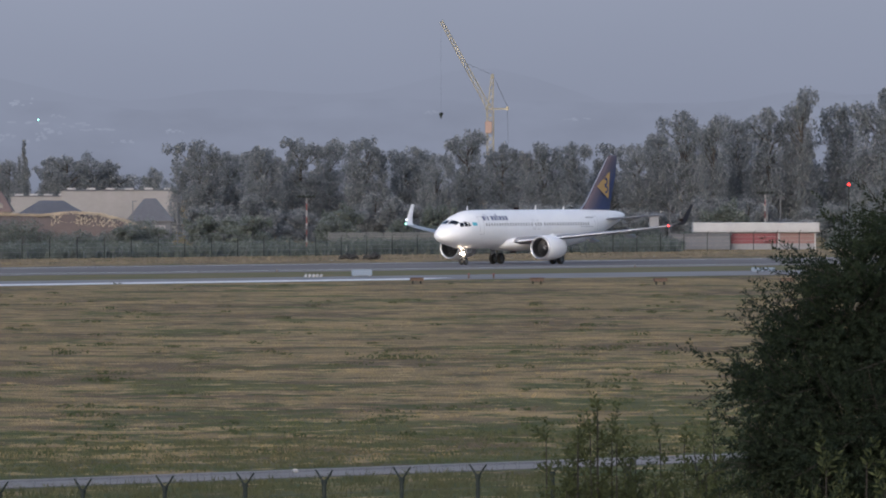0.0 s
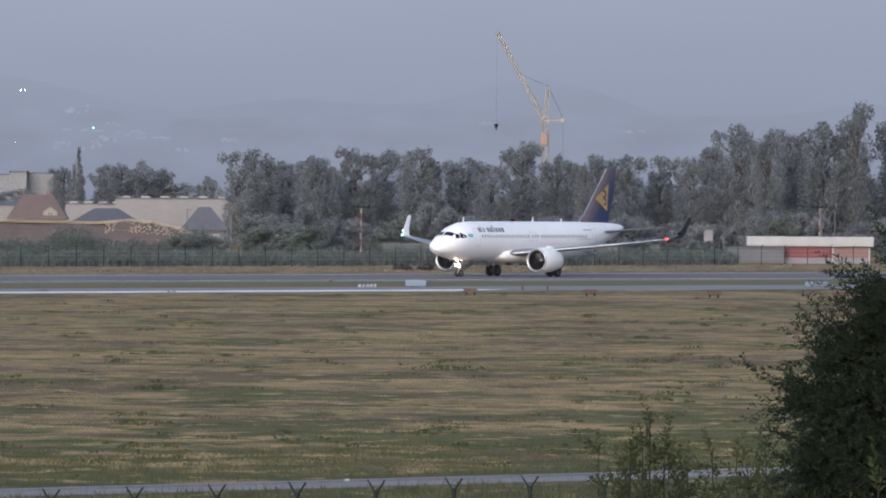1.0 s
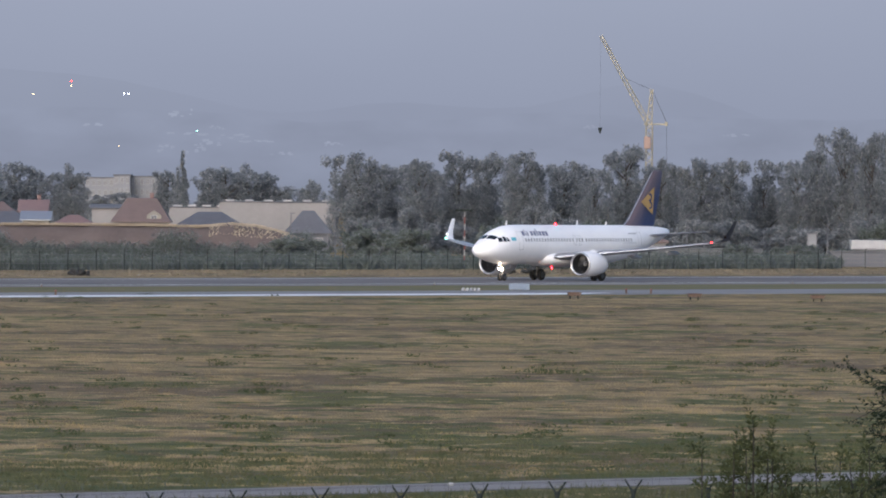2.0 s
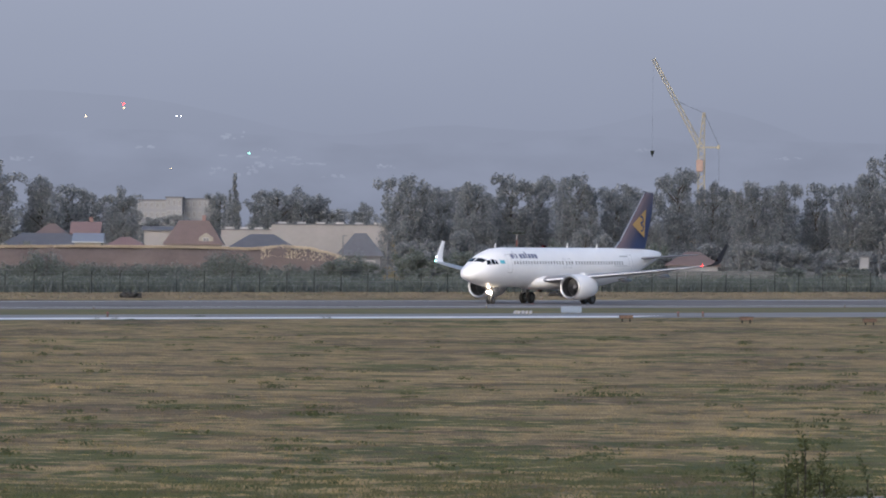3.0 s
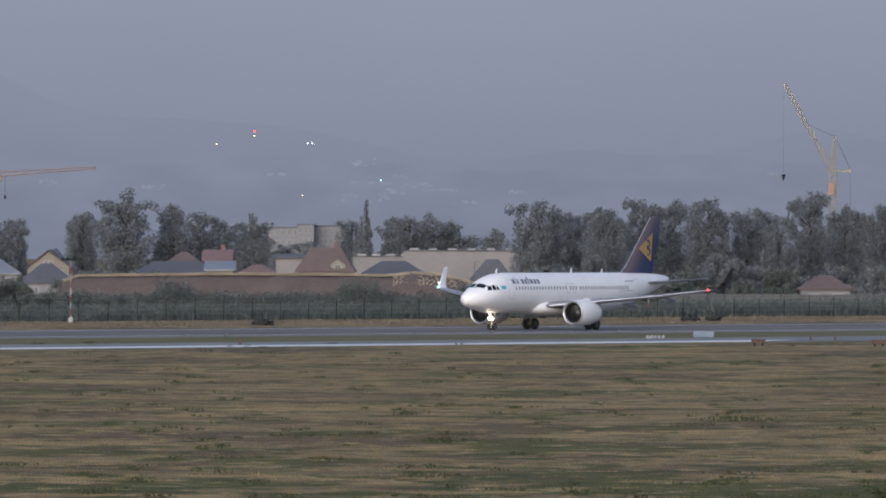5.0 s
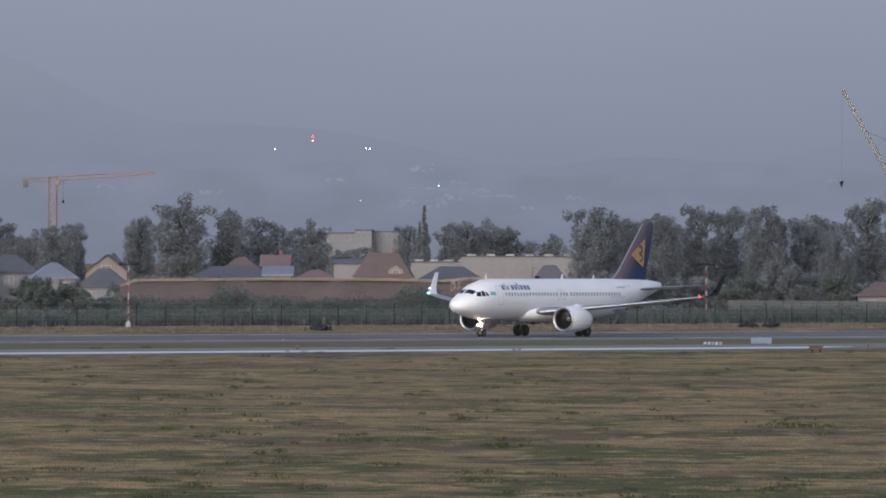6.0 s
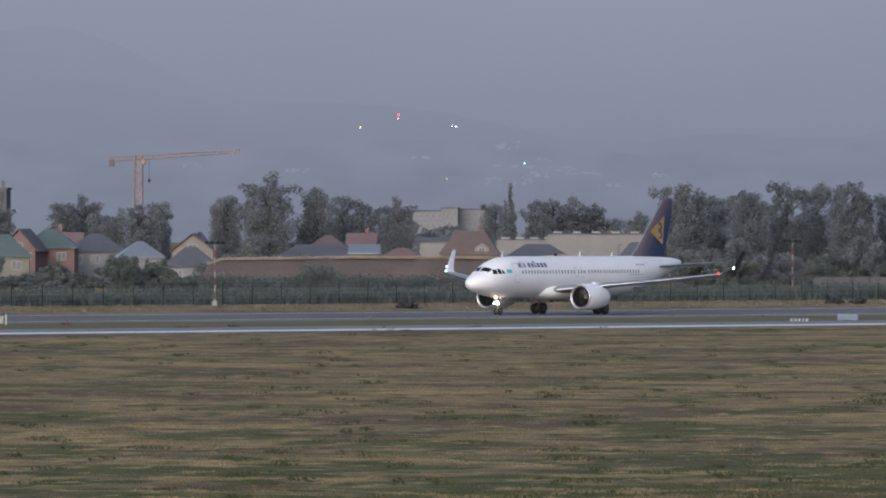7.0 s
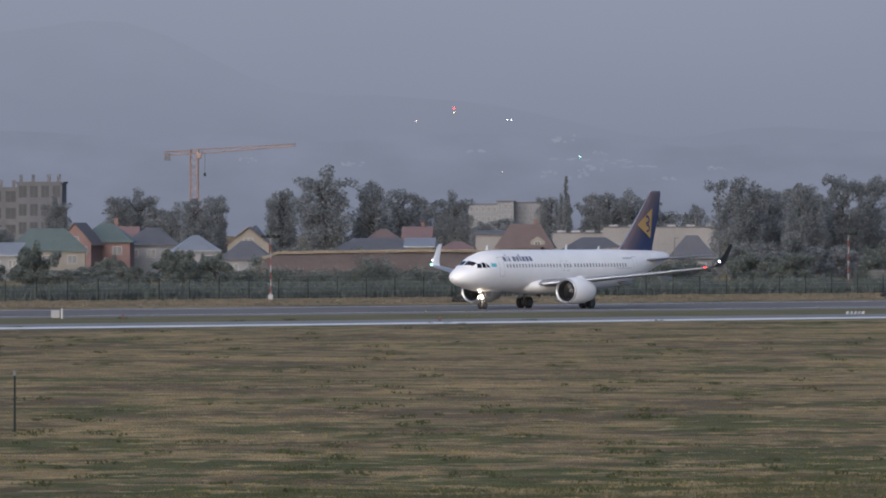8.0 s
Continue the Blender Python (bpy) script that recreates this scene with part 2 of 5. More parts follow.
def thing(name, label, category, m=None, group="", kind=""):
    ob = tagged(new(name), label, category, group, kind)
    if m is not None:
        ob.matrix_basis = m
    return ob


def box(bm, c, s, m=None, bevel=0.0):
    r = bmesh.ops.create_cube(bm, size=1.0)
    mm = Matrix.Translation(c) @ Matrix.Diagonal((*s, 1))
    bmesh.ops.transform(bm, matrix=(m @ mm) if m is not None else mm, verts=r["verts"])
    if bevel:
        es = list({e for v in r["verts"] for e in v.link_edges})
        bmesh.ops.bevel(bm, geom=es, offset=bevel, segments=1, affect="EDGES")
    return bm


def tube(bm, p0, p1, r0, r1=None, seg=8, caps=True):
    p0, p1 = Vector(p0), Vector(p1)
    d = p1 - p0
    q = d.to_track_quat("Z", "Y").to_matrix().to_4x4()
    bmesh.ops.create_cone(bm, cap_ends=caps, segments=seg, radius1=r0, radius2=r0 if r1 is None else r1, depth=d.length,
                          matrix=Matrix.Translation((p0 + p1) / 2) @ q)
    return bm


def loft(bm, rings, close=True):
    vs = [[bm.verts.new(p) for p in ring] for ring in rings]
    for a, b in zip(vs, vs[1:]):
        n = len(a)
        for i in range(n):
            bm.faces.new((a[i], a[(i + 1) % n], b[(i + 1) % n], b[i]))
    if close:
        bm.faces.new(vs[0][::-1])
        bm.faces.new(vs[-1])
    bmesh.ops.recalc_face_normals(bm, faces=bm.faces[:])
    return bm


def slab(bm, outline, z0, z1):
    lo = [bm.verts.new((x, y, z0)) for x, y in outline]
    hi = [bm.verts.new((x, y, z1)) for x, y in outline]
    bm.faces.new(lo[::-1])
    bm.faces.new(hi)
    for i in range(len(lo)):
        j = (i + 1) % len(lo)
        bm.faces.new((lo[i], lo[j], hi[j], hi[i]))
    bmesh.ops.recalc_face_normals(bm, faces=bm.faces[:])
    return bm


def quads(verts_faces, name, material, parent=None, label=""):
    v, f = verts_faces
    me = bpy.data.meshes.new(name)
    me.from_pydata(v, [], f)
    me.materials.append(material)
    ob = new(name, me)
    if parent is not None:
        ob.parent = parent
    if label:
        ob["label"] = label
    return ob


# ---- ground, runway, taxiway, road ----
bm = bmesh.new()
STEP = 12
bmesh.ops.create_grid(bm, x_segments=STEP, y_segments=STEP, size=4800)
ground = tagged(part("ground", bm, GRASS), "dry mown airfield grass with straw and green patches", "ground", kind="structure")


PAVE = radians(52.5)
PIVOT = field(0, 35)


def lane(n, u):
    """The same for what lies along the pavements, which meet the aircraft's way at a slight angle."""
    ax, ay = -math.cos(PAVE), -math.sin(PAVE)
    u -= 35
    return PIVOT[0] - ay * n + ax * u, PIVOT[1] + ax * n + ay * u


def strip(name, n0, n1, u0, u1, z, material, label, category):
    bm = bmesh.new()
    slab(bm, [lane(n0, u0), lane(n1, u0), lane(n1, u1), lane(n0, u1)], -0.02, z)
    return tagged(part(name, bm, material), label, category, kind="structure")


STRIP_GRASS = mat("strip_grass", (0.105, 0.108, 0.052), (0.185, 0.155, 0.085), 0.10, 0.95, spec=0.1, detail=8)
SHOULDER = mat("runway_shoulder", (0.165, 0.153, 0.152), (0.235, 0.218, 0.212), 0.05, 0.95, spec=0.15, bump=0.2, bump_scale=8)
strip("runway", -25, 18, -900, 700, 0.03, ASPHALT, "long dark grey asphalt runway", "runway")
strip("runway_shoulder_near", 18, 28, -900, 700, 0.026, SHOULDER, "paler worn shoulder of the runway", "runway")
strip("runway_shoulder_far", -30, -25, -900, 700, 0.026, SHOULDER, "paler worn shoulder of the runway", "runway")
strip("grass_strip", 28, 62, -900, 700, 0.015, STRIP_GRASS, "greener grass strip between runway and taxiway", "grass")
strip("taxiway", 62, 88, -900, 700, 0.03, CONCRETE, "pale worn concrete taxiway with a wet sheen", "taxiway")
# a paler band laid just above the taxiway's surface
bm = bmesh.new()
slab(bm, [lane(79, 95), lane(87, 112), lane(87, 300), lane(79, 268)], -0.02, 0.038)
tagged(part("taxiway_patch", bm, SLAB_PALE), "pale stretch of the taxiway", "taxiway", kind="structure")
bm = bmesh.new()
for n in (-23.5, 16.6):
    slab(bm, [lane(n, -900), lane(n + 0.9, -900), lane(n + 0.9, 700), lane(n, 700)], 0.0, 0.036)
tagged(part("runway_line", bm, PAINT_LINE), "worn white painted runway edge lines", "road marking", kind="structure")


# ---- far distance in haze ----
def ridge(name, dist, x0, x1, base_h, amp, freq, seed, material, label, lean=0.0):
    bm = bmesh.new()
    cols = 120
    lo, hi = [], []
    for i in range(cols + 1):
        x = x0 + (x1 - x0) * i / cols
        y = math.sqrt(dist * dist - x * x)
        h = base_h + lean * (x - x0) + amp * (noise.noise((x * freq, seed, 0)) + 0.4 * noise.noise((x * freq * 3.1, seed, 5)))
        lo.append(bm.verts.new((x, y, -5)))
        hi.append(bm.verts.new((x, y, h)))
    for i in range(cols):
        bm.faces.new((lo[i], lo[i + 1], hi[i + 1], hi[i]))
    return tagged(part(name, bm, material), label, "hills", kind="structure")


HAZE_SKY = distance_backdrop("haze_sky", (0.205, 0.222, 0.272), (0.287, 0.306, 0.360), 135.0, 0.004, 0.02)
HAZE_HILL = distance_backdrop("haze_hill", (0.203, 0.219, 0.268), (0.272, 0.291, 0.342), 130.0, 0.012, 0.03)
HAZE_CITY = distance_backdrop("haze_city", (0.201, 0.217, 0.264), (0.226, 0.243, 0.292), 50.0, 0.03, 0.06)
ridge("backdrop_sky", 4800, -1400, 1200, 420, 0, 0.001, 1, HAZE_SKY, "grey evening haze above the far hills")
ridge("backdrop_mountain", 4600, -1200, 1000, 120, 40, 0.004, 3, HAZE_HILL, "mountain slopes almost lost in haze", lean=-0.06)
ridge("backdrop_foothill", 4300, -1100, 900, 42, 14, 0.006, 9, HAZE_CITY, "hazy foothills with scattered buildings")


# ---- the aircraft: origin on the ground under the nose, x forward, y to port ----
FUS = [(0.0, 3.16, 0.06, 0.06), (0.22, 3.16, 0.50, 0.42), (0.7, 3.18, 0.93, 0.72), (1.5, 3.24, 1.34, 0.98), (2.5, 3.40, 1.66, 1.38), (3.8, 3.60, 1.86, 1.80),
       (5.2, 3.74, 1.94, 2.01), (6.8, 3.79, 1.975, 2.07), (12.0, 3.79, 1.975, 2.07), (18.0, 3.79, 1.975, 2.07), (23.5, 3.79, 1.975, 2.07), (26.0, 3.87, 1.93, 1.99),
       (28.5, 4.04, 1.75, 1.81), (31.0, 4.32, 1.44, 1.50), (33.5, 4.65, 1.05, 1.12), (35.5, 4.93, 0.70, 0.76), (37.0, 5.12, 0.38, 0.42), (37.57, 5.18, 0.20, 0.22)]


def fus(x):
    for a, b in zip(FUS, FUS[1:]):
        if x <= b[0]:
            k = (x - a[0]) / (b[0] - a[0])
            return [p + (q - p) * k for p, q in zip(a[1:], b[1:])]
    return FUS[-1][1:]


def skin(x, z, side, out=0.012):
    """A point on the fuselage's skin at x metres behind the nose and height z."""
    cz, w, h = fus(x)
    k = max(-0.995, min(0.995, (z - cz) / h))
    return (-x, side * (w * math.sqrt(1 - k * k) + out), z + out * k)


def patch(bm, x0, x1, z0, z1, side, slant0=0.0, slant1=0.0, nx=2, nz=3, out=0.012):
    g = []
    for i in range(nx + 1):
        col = []
        for j in range(nz + 1):
            k = j / nz
            xa, xb = x0 + slant0 * k, x1 + slant1 * k
            col.append(bm.verts.new(skin(xa + (xb - xa) * i / nx, z0 + (z1 - z0) * k, side, out)))
        g.append(col)
    for i in range(nx):
        for j in range(nz):
            f = (g[i][j], g[i][j + 1], g[i + 1][j + 1], g[i + 1][j])
            bm.faces.new(f if side > 0 else f[::-1])
    return bm


def aerofoil(x_lead, y, z, chord, thick, upright=False):
    shape = [(0, 0), (0.04, 0.42), (0.15, 0.85), (0.35, 1.0), (0.65, 0.65), (1, 0.06), (1, -0.06), (0.65, -0.4), (0.35, -0.62), (0.15, -0.55), (0.04, -0.3)]
    if upright:
        return [(-(x_lead + a * chord), (b if b > 0 else b * 1.5) * thick * 0.5, z) for a, b in shape]
    return [(-(x_lead + a * chord), y, z + b * thick * 0.5) for a, b in shape]


def wheel(name, parent, x, y, r, w):
    hub = new(name)
    hub.parent = parent
    hub.location = (x, y, r)
    bm = bmesh.new()
    prof = [(r * 0.62, -w / 2), (r * 0.9, -w / 2), (r, -w * 0.3), (r, w * 0.3), (r * 0.9, w / 2), (r * 0.62, w / 2)]
    seg = 28
    rings = [[(rr * math.cos(2 * math.pi * i / seg), yy, rr * math.sin(2 * math.pi * i / seg)) for i in range(seg)] for rr, yy in prof]
    part("tyre", loft(bm, rings, close=False), RUBBER, hub, smooth=True)
    bm = bmesh.new()
    tube(bm, (0, -w * 0.42, 0), (0, w * 0.42, 0), r * 0.63, seg=20)
    for i in range(6):
        a = i * math.pi / 3
        box(bm, (r * 0.35 * math.cos(a), w * 0.43 * (1 if y > 0 else -1), r * 0.35 * math.sin(a)), (r * 0.12, w * 0.06, r * 0.12))
    part("rim", bm, WHEEL_GREY, hub)
    return hub, r


def airliner():
    craft = thing("airliner", "white twin-engined airliner with a dark blue tail, rolling on the runway", "airplane")
    # fuselage
    bm = bmesh.new()
    seg = 40
    rings = []
    for i in range(len(FUS) - 1):
        n = 4 if FUS[i + 1][0] < 7 or FUS[i + 1][0] > 24 else 2
        for k in range(n):
            x = FUS[i][0] + (FUS[i + 1][0] - FUS[i][0]) * k / n
            rings.append((x, *fus(x)))
    rings.append(FUS[-1])
    loft(bm, [[(-x, w * math.sin(2 * math.pi * j / seg), cz + h * math.cos(2 * math.pi * j / seg)) for j in range(seg)] for x, cz, w, h in rings])
    part("fuselage", bm, WHITE, craft, smooth=True)
    # wing-body fairing
    bm = bmesh.new()
    fair = [(10.2, 0.3, 0.25, 2.3), (11.2, 1.75, 0.65, 2.35), (12.5, 2.25, 0.8, 2.3), (15, 2.4, 0.84, 2.26), (18, 2.35, 0.82, 2.26), (20, 2.0, 0.7, 2.35), (21.8, 1.2, 0.4, 2.4), (22.6, 0.3, 0.15, 2.4)]
    loft(bm, [[(-x, w * math.copysign(abs(math.sin(a)) ** 0.7, math.sin(a)), z + h * math.cos(a)) for a in [2 * math.pi * j / 24 for j in range(24)]] for x, w, h, z in fair])
    part("belly_fairing", bm, WHITE, craft, "white wing root fairing", smooth=True)
    for side in (1, -1):
        # wing with kinked trailing edge and upswept tip
        bm = bmesh.new()
        st = [(1.2, 11.6, 7.0, 2.35, 1.10), (2.4, 12.0, 6.35, 2.48, 1.00), (4.2, 13.0, 5.2, 2.68, 0.84), (6.4, 14.15, 4.05, 2.90, 0.66), (9.5, 15.75, 3.25, 3.22, 0.50), (12.5, 17.3, 2.6, 3.55, 0.38), (15, 18.9, 2.05, 3.88, 0.28), (16.9, 20.05, 1.62, 4.15, 0.17)]
        loft(bm, [aerofoil(x, side * y, z, c, t) for y, x, c, z, t in st])
        wing = part("wing", bm, WINGGREY, craft, "light grey wing", smooth=False)
        bm = bmesh.new()
        sl = [(16.9, 20.05, 1.62, 4.15, 0.15), (17.25, 20.45, 1.45, 4.25, 0.13), (17.45, 20.85, 1.25, 4.5, 0.11), (17.58, 21.25, 1.05, 5.0, 0.09), (17.7, 21.8, 0.85, 5.65, 0.07), (17.8, 22.4, 0.6, 6.4, 0.05)]
        rings = []
        for i, (y, x, c, z, t) in enumerate(sl):
            tilt = min(1, i / 3)
            rings.append([(px, side * (y - (pz - z) * tilt * 1.0), z + (pz - z) * (1 - tilt * 0.8)) for px, py, pz in aerofoil(x, 0, z, c, t)])
        part("winglet", loft(bm, rings), WHITE if side < 0 else TIP_DARK, craft, "upswept wing tip", smooth=False)
        bm = bmesh.new()
        for a, b in zip(st[1:], st[2:]):
            pa, pb = (-(a[1] - 0.02), side * a[0], a[3]), (-(b[1] - 0.02), side * b[0], b[3])
            tube(bm, pa, pb, a[4] * 0.11, b[4] * 0.11, seg=8)
        part("slat", bm, SILVER, wing, "bare metal leading edge")
        for y, x, z in ((3.9, 18.0, 2.3), (8.0, 18.3, 2.86), (12.0, 19.4, 3.35)):
            bm = bmesh.new()
            loft(bm, [[(-(x + dx), side * y + r * 0.8 * math.cos(a), z - 0.26 + dz + 1.15 * r * math.sin(a)) for a in [2 * math.pi * j / 10 for j in range(10)]]
                      for dx, dz, r in ((-1.3, 0.05, 0.04), (-0.6, -0.05, 0.2), (0.4, -0.08, 0.22), (1.1, -0.1, 0.12), (1.5, -0.1, 0.03))])
            part("flap_fairing", bm, WINGGREY, wing, smooth=True)
        # engine
        ex, ey, ez = 11.2, side * 5.75, 1.80
        eng = new("engine")
        eng.parent = craft
        eng.location = (-ex, ey, ez)
        eng["label"] = "white engine nacelle with a dark intake"
        bm = bmesh.new()
        out = [(0.12, 1.10), (0.04, 1.18), (0.0, 1.235), (0.06, 1.29), (0.25, 1.35), (0.8, 1.41), (1.7, 1.41), (2.8, 1.32), (3.7, 1.12), (4.0, 1.05), (3.9, 0.98)]
        ring = lambda x, r, n=36: [(-x, 0.94 * r * math.sin(2 * math.pi * j / n), 0.94 * r * math.cos(2 * math.pi * j / n)) for j in range(n)]
        loft(bm, [ring(x, r) for x, r in out[3:]], close=False)
        part("nacelle", bm, WHITE, eng, smooth=True)
        bm = bmesh.new()
        loft(bm, [ring(x, r) for x, r in ((0.2, 1.085), (0.08, 1.12), (0.0, 1.2), (0.0, 1.24), (0.06, 1.292), (0.16, 1.325))], close=False)
        part("intake_lip", bm, SILVER, eng, "polished metal intake lip", smooth=True)
        bm = bmesh.new()
        loft(bm, [ring(x, r) for x, r in ((0.2, 1.085), (0.7, 1.05), (1.2, 1.05))], close=False)
        part("intake_duct", bm, DUCT, eng, "dark intake duct", smooth=True)
        bm = bmesh.new()
        for i in range(20):
            a = 2 * math.pi * i / 20
            m = pose(0, 0, 0, math.degrees(a), 0, 0)
            vs = [bm.verts.new(m @ Vector(p)) for p in ((-1.1, -0.05, 0.28), (-1.22, 0.06, 0.28), (-1.25, 0.24, 0.98), (-1.02, -0.10, 0.98))]
            bm.faces.new(vs)
            vs = [bm.verts.new(m @ Vector(p)) for p in ((-1.1, -0.05, 0.28), (-1.02, -0.10, 0.98), (-1.25, 0.24, 0.98), (-1.22, 0.06, 0.28))]
            bm.faces.new([bm.verts.new(v.co + Vector((-0.02, 0, 0))) for v in vs])
        tube(bm, (-1.27, 0, 0), (-1.3, 0, 0), 0.985, seg=24)
        part("fan", bm, DUCT, eng, "dark fan blades")
        bm = bmesh.new()
        loft(bm, [ring(x, r, 16) for x, r in ((0.78, 0.02), (0.85, 0.12), (1.0, 0.24), (1.15, 0.31))])
        part("spinner", bm, SPINNER, eng, "dark grey spinner", smooth=True)
        bm = bmesh.new()
        loft(bm, [ring(x, r, 24) for x, r in ((3.4, 0.85), (4.2, 0.72), (4.9, 0.52), (5.0, 0.45), (5.5, 0.05))])
        part("exhaust", bm, DUCT, eng, smooth=True)
        bm = bmesh.new()
        loft(bm, [[(-x, w, 1.1), (-x, -w, 1.1), (-x - 0.5, -w, z), (-x - 0.5, w, z)] for x, w, z in ((1.6, 0.05, 1.45), (2.2, 0.2, 1.5), (3.8, 0.2, 1.35), (5.6, 0.1, 1.2))])
        part("pylon", bm, WHITE, eng, smooth=False)
        # tailplane
        bm = bmesh.new()
        loft(bm, [aerofoil(x, side * y, z, c, t) for y, x, c, z, t in ((0.5, 31.3, 4.0, 4.72, 0.36), (1.2, 31.9, 3.5, 4.78, 0.3), (3.5, 33.5, 2.5, 5.0, 0.22), (6.1, 35.3, 1.4, 5.24, 0.12))])
        part("tailplane", bm, WINGGREY, craft, "light grey tailplane", smooth=False)
        # cabin windows
        for i in range(39):
            x = 6.55 + i * 0.533 + (0.25 if i > 17 else 0) + (0.25 if i > 20 else 0)
            bm = bmesh.new()
            patch(bm, x, x + 0.25, 4.12, 4.47, side, nx=1, nz=1, out=0.014)
            part("cabin_window", bm, CABIN_GLASS, craft)
        # doors drawn by their seams
        for x, z0, z1, w in ((5.35, 3.25, 5.15, 0.84), (29.0, 3.35, 5.15, 0.80), (15.9, 3.75, 4.75, 0.52), (16.85, 3.75, 4.75, 0.52)):
            bm = bmesh.new()
            t = 0.045
            patch(bm, x, x + t, z0, z1, side, nx=1, nz=5), patch(bm, x + w - t, x + w, z0, z1, side, nx=1, nz=5)
            patch(bm, x, x + w, z0, z0 + t, side, nx=2, nz=1), patch(bm, x, x + w, z1 - t, z1, side, nx=2, nz=1)
            part("door", bm, SEAM, craft, "cabin door outlined by a grey seam")
        # cockpit windows
        for x0, x1, z0, z1, s0, s1 in ((2.28, 2.80, 4.08, 4.52, 0.30, 0.18), (2.90, 3.38, 4.10, 4.62, 0.20, 0.03), (3.46, 3.86, 4.14, 4.56, 0.05, -0.25)):
            bm = bmesh.new()
            patch(bm, x0, x1, z0, z1, side, s0, s1, nx=4, nz=3, out=0.02)
            part("cockpit_window", bm, GLASS_DARK, craft, "dark cockpit window")
        # airline mark: plain blocks, and the flag behind the cockpit
        x = 6.3
        for i, (w, z0, z1) in enumerate(((0.44, 4.74, 5.2), (0.13, 4.74, 5.4), (0.26, 4.74, 5.2), (0, 0, 0), (0.44, 4.74, 5.2), (0.42, 4.74, 5.2), (0.26, 4.74, 5.42), (0.44, 4.74, 5.2), (0.44, 4.74, 5.2), (0.44, 4.74, 5.2))):
            if w:
                bm = bmesh.new()
                patch(bm, x, x + w, z0, z1, side, 0.03, 0.03, nx=1, nz=3)
                part("marking", bm, INK, craft, "dark blue block of the airline's mark")
            x += w + (0.17 if w else 0.3)
        bm = bmesh.new()
        patch(bm, 4.15, 4.95, 4.2, 4.55, side, nx=2, nz=2)
        part("flag", bm, FLAG, craft, "small turquoise flag")
        for x0, w, z0, z1 in ((27.2, 1.7, 4.9, 5.05), (25.6, 3.0, 3.95, 4.02)):
            bm = bmesh.new()
            patch(bm, x0, x0 + w, z0, z1, side, nx=3, nz=1)
            part("marking", bm, SEAM, craft, "small grey marking")
    # windscreen panes, one each side of the middle post
    for s in (1, -1):
        bm = bmesh.new()
        g = []
        for i in range(5):
            yy = 0.06 + 1.0 * i / 4
            col = []
            for j in range(4):
                x = 1.72 + 0.34 * i / 4 + (0.74 - 0.04 * i) * j / 3
                cz, w, h = fus(x)
                yk = min(yy * (0.9 + 0.1 * j / 3), w * 0.97)
                col.append(bm.verts.new((-x, s * (yk + 0.01), cz + h * math.sqrt(1 - (yk / w) ** 2) + 0.02)))
            g.append(col)
        for i in range(4):
            for j in range(3):
                f = (g[i][j], g[i][j + 1], g[i + 1][j + 1], g[i + 1][j])
                bm.faces.new(f if s < 0 else f[::-1])
        part("windscreen", bm, GLASS_DARK, craft, "dark windscreen pane")
    # fin
    bm = bmesh.new()
    loft(bm, [aerofoil(x, 0, z, c, t, True) for x, z, c, t in ((27.4, 5.45, 7.2, 0.30), (28.8, 5.85, 5.9, 0.56), (29.8, 6.6, 5.1, 0.52), (32.2, 9.2, 3.6, 0.40), (34.35, 11.55, 1.9, 0.22), (34.7, 11.76, 1.45, 0.1))])
    fin = part("fin", bm, TAIL_FADE, craft, "dark blue tail fin")
    bm = bmesh.new()
    tube(bm, (-28.75, 0, 5.85), (-29.75, 0, 6.6), 0.07), tube(bm, (-29.75, 0, 6.6), (-34.3, 0, 11.55), 0.07, 0.05)
    part("leading_edge", bm, SILVER, fin, "bare metal leading edge")
    for side in (1, -1):
        bm = bmesh.new()
        tri = [(31.75, 8.35), (34.0, 7.0), (34.5, 10.0)]
        slope = lambda x, z: (-x, side * (0.30 - (z - 7) * 0.035), z)
        n = 10
        # emblem: a gold triangle cut by a dark curl
        vs = [bm.verts.new(slope(*p)) for p in tri]
        bm.faces.new(vs)
        part("emblem", bm, GOLD, fin, "gold triangular emblem")
        for cx, cz, r in ((33.5, 8.85, 0.46), (33.55, 8.0, 0.42)):
            bm = bmesh.new()
            outer = [bm.verts.new((-(cx + r * math.cos(a)), side * (0.315 - (cz - 7) * 0.035), cz + r * math.sin(a))) for a in [-2.2 + 4.4 * i / n for i in range(n + 1)]]
            innr = [bm.verts.new((-(cx + r * 0.5 * math.cos(a)), side * (0.315 - (cz - 7) * 0.035), cz + r * 0.5 * math.sin(a))) for a in [-2.2 + 4.4 * i / n for i in range(n + 1)]]
            for i in range(n):
                bm.faces.new((outer[i], outer[i + 1], innr[i + 1], innr[i]))
            part("emblem_curl", bm, TAILBLUE, fin, "dark blue curl in the emblem")
    # antennas
    for x, h in ((5.6, 0.45), (19.3, 0.5), (25.0, 0.35)):
        bm = bmesh.new()
        loft(bm, [[(-x, 0.03, 5.84), (-x - 0.35, 0, 5.84), (-x, -0.03, 5.84)], [(-x - 0.2, 0.015, 5.86 + h), (-x - 0.38, 0, 5.86 + h), (-x - 0.2, -0.015, 5.86 + h)]])
        part("antenna", bm, WHITE, craft)
    # turning beacons: a lit face deep in a dark slotted drum
    beacons = []
    dark_lens = mat("beacon_casing", (0.012, 0.006, 0.006), (0.008, 0.004, 0.004), 3, 0.8, spec=0.05)
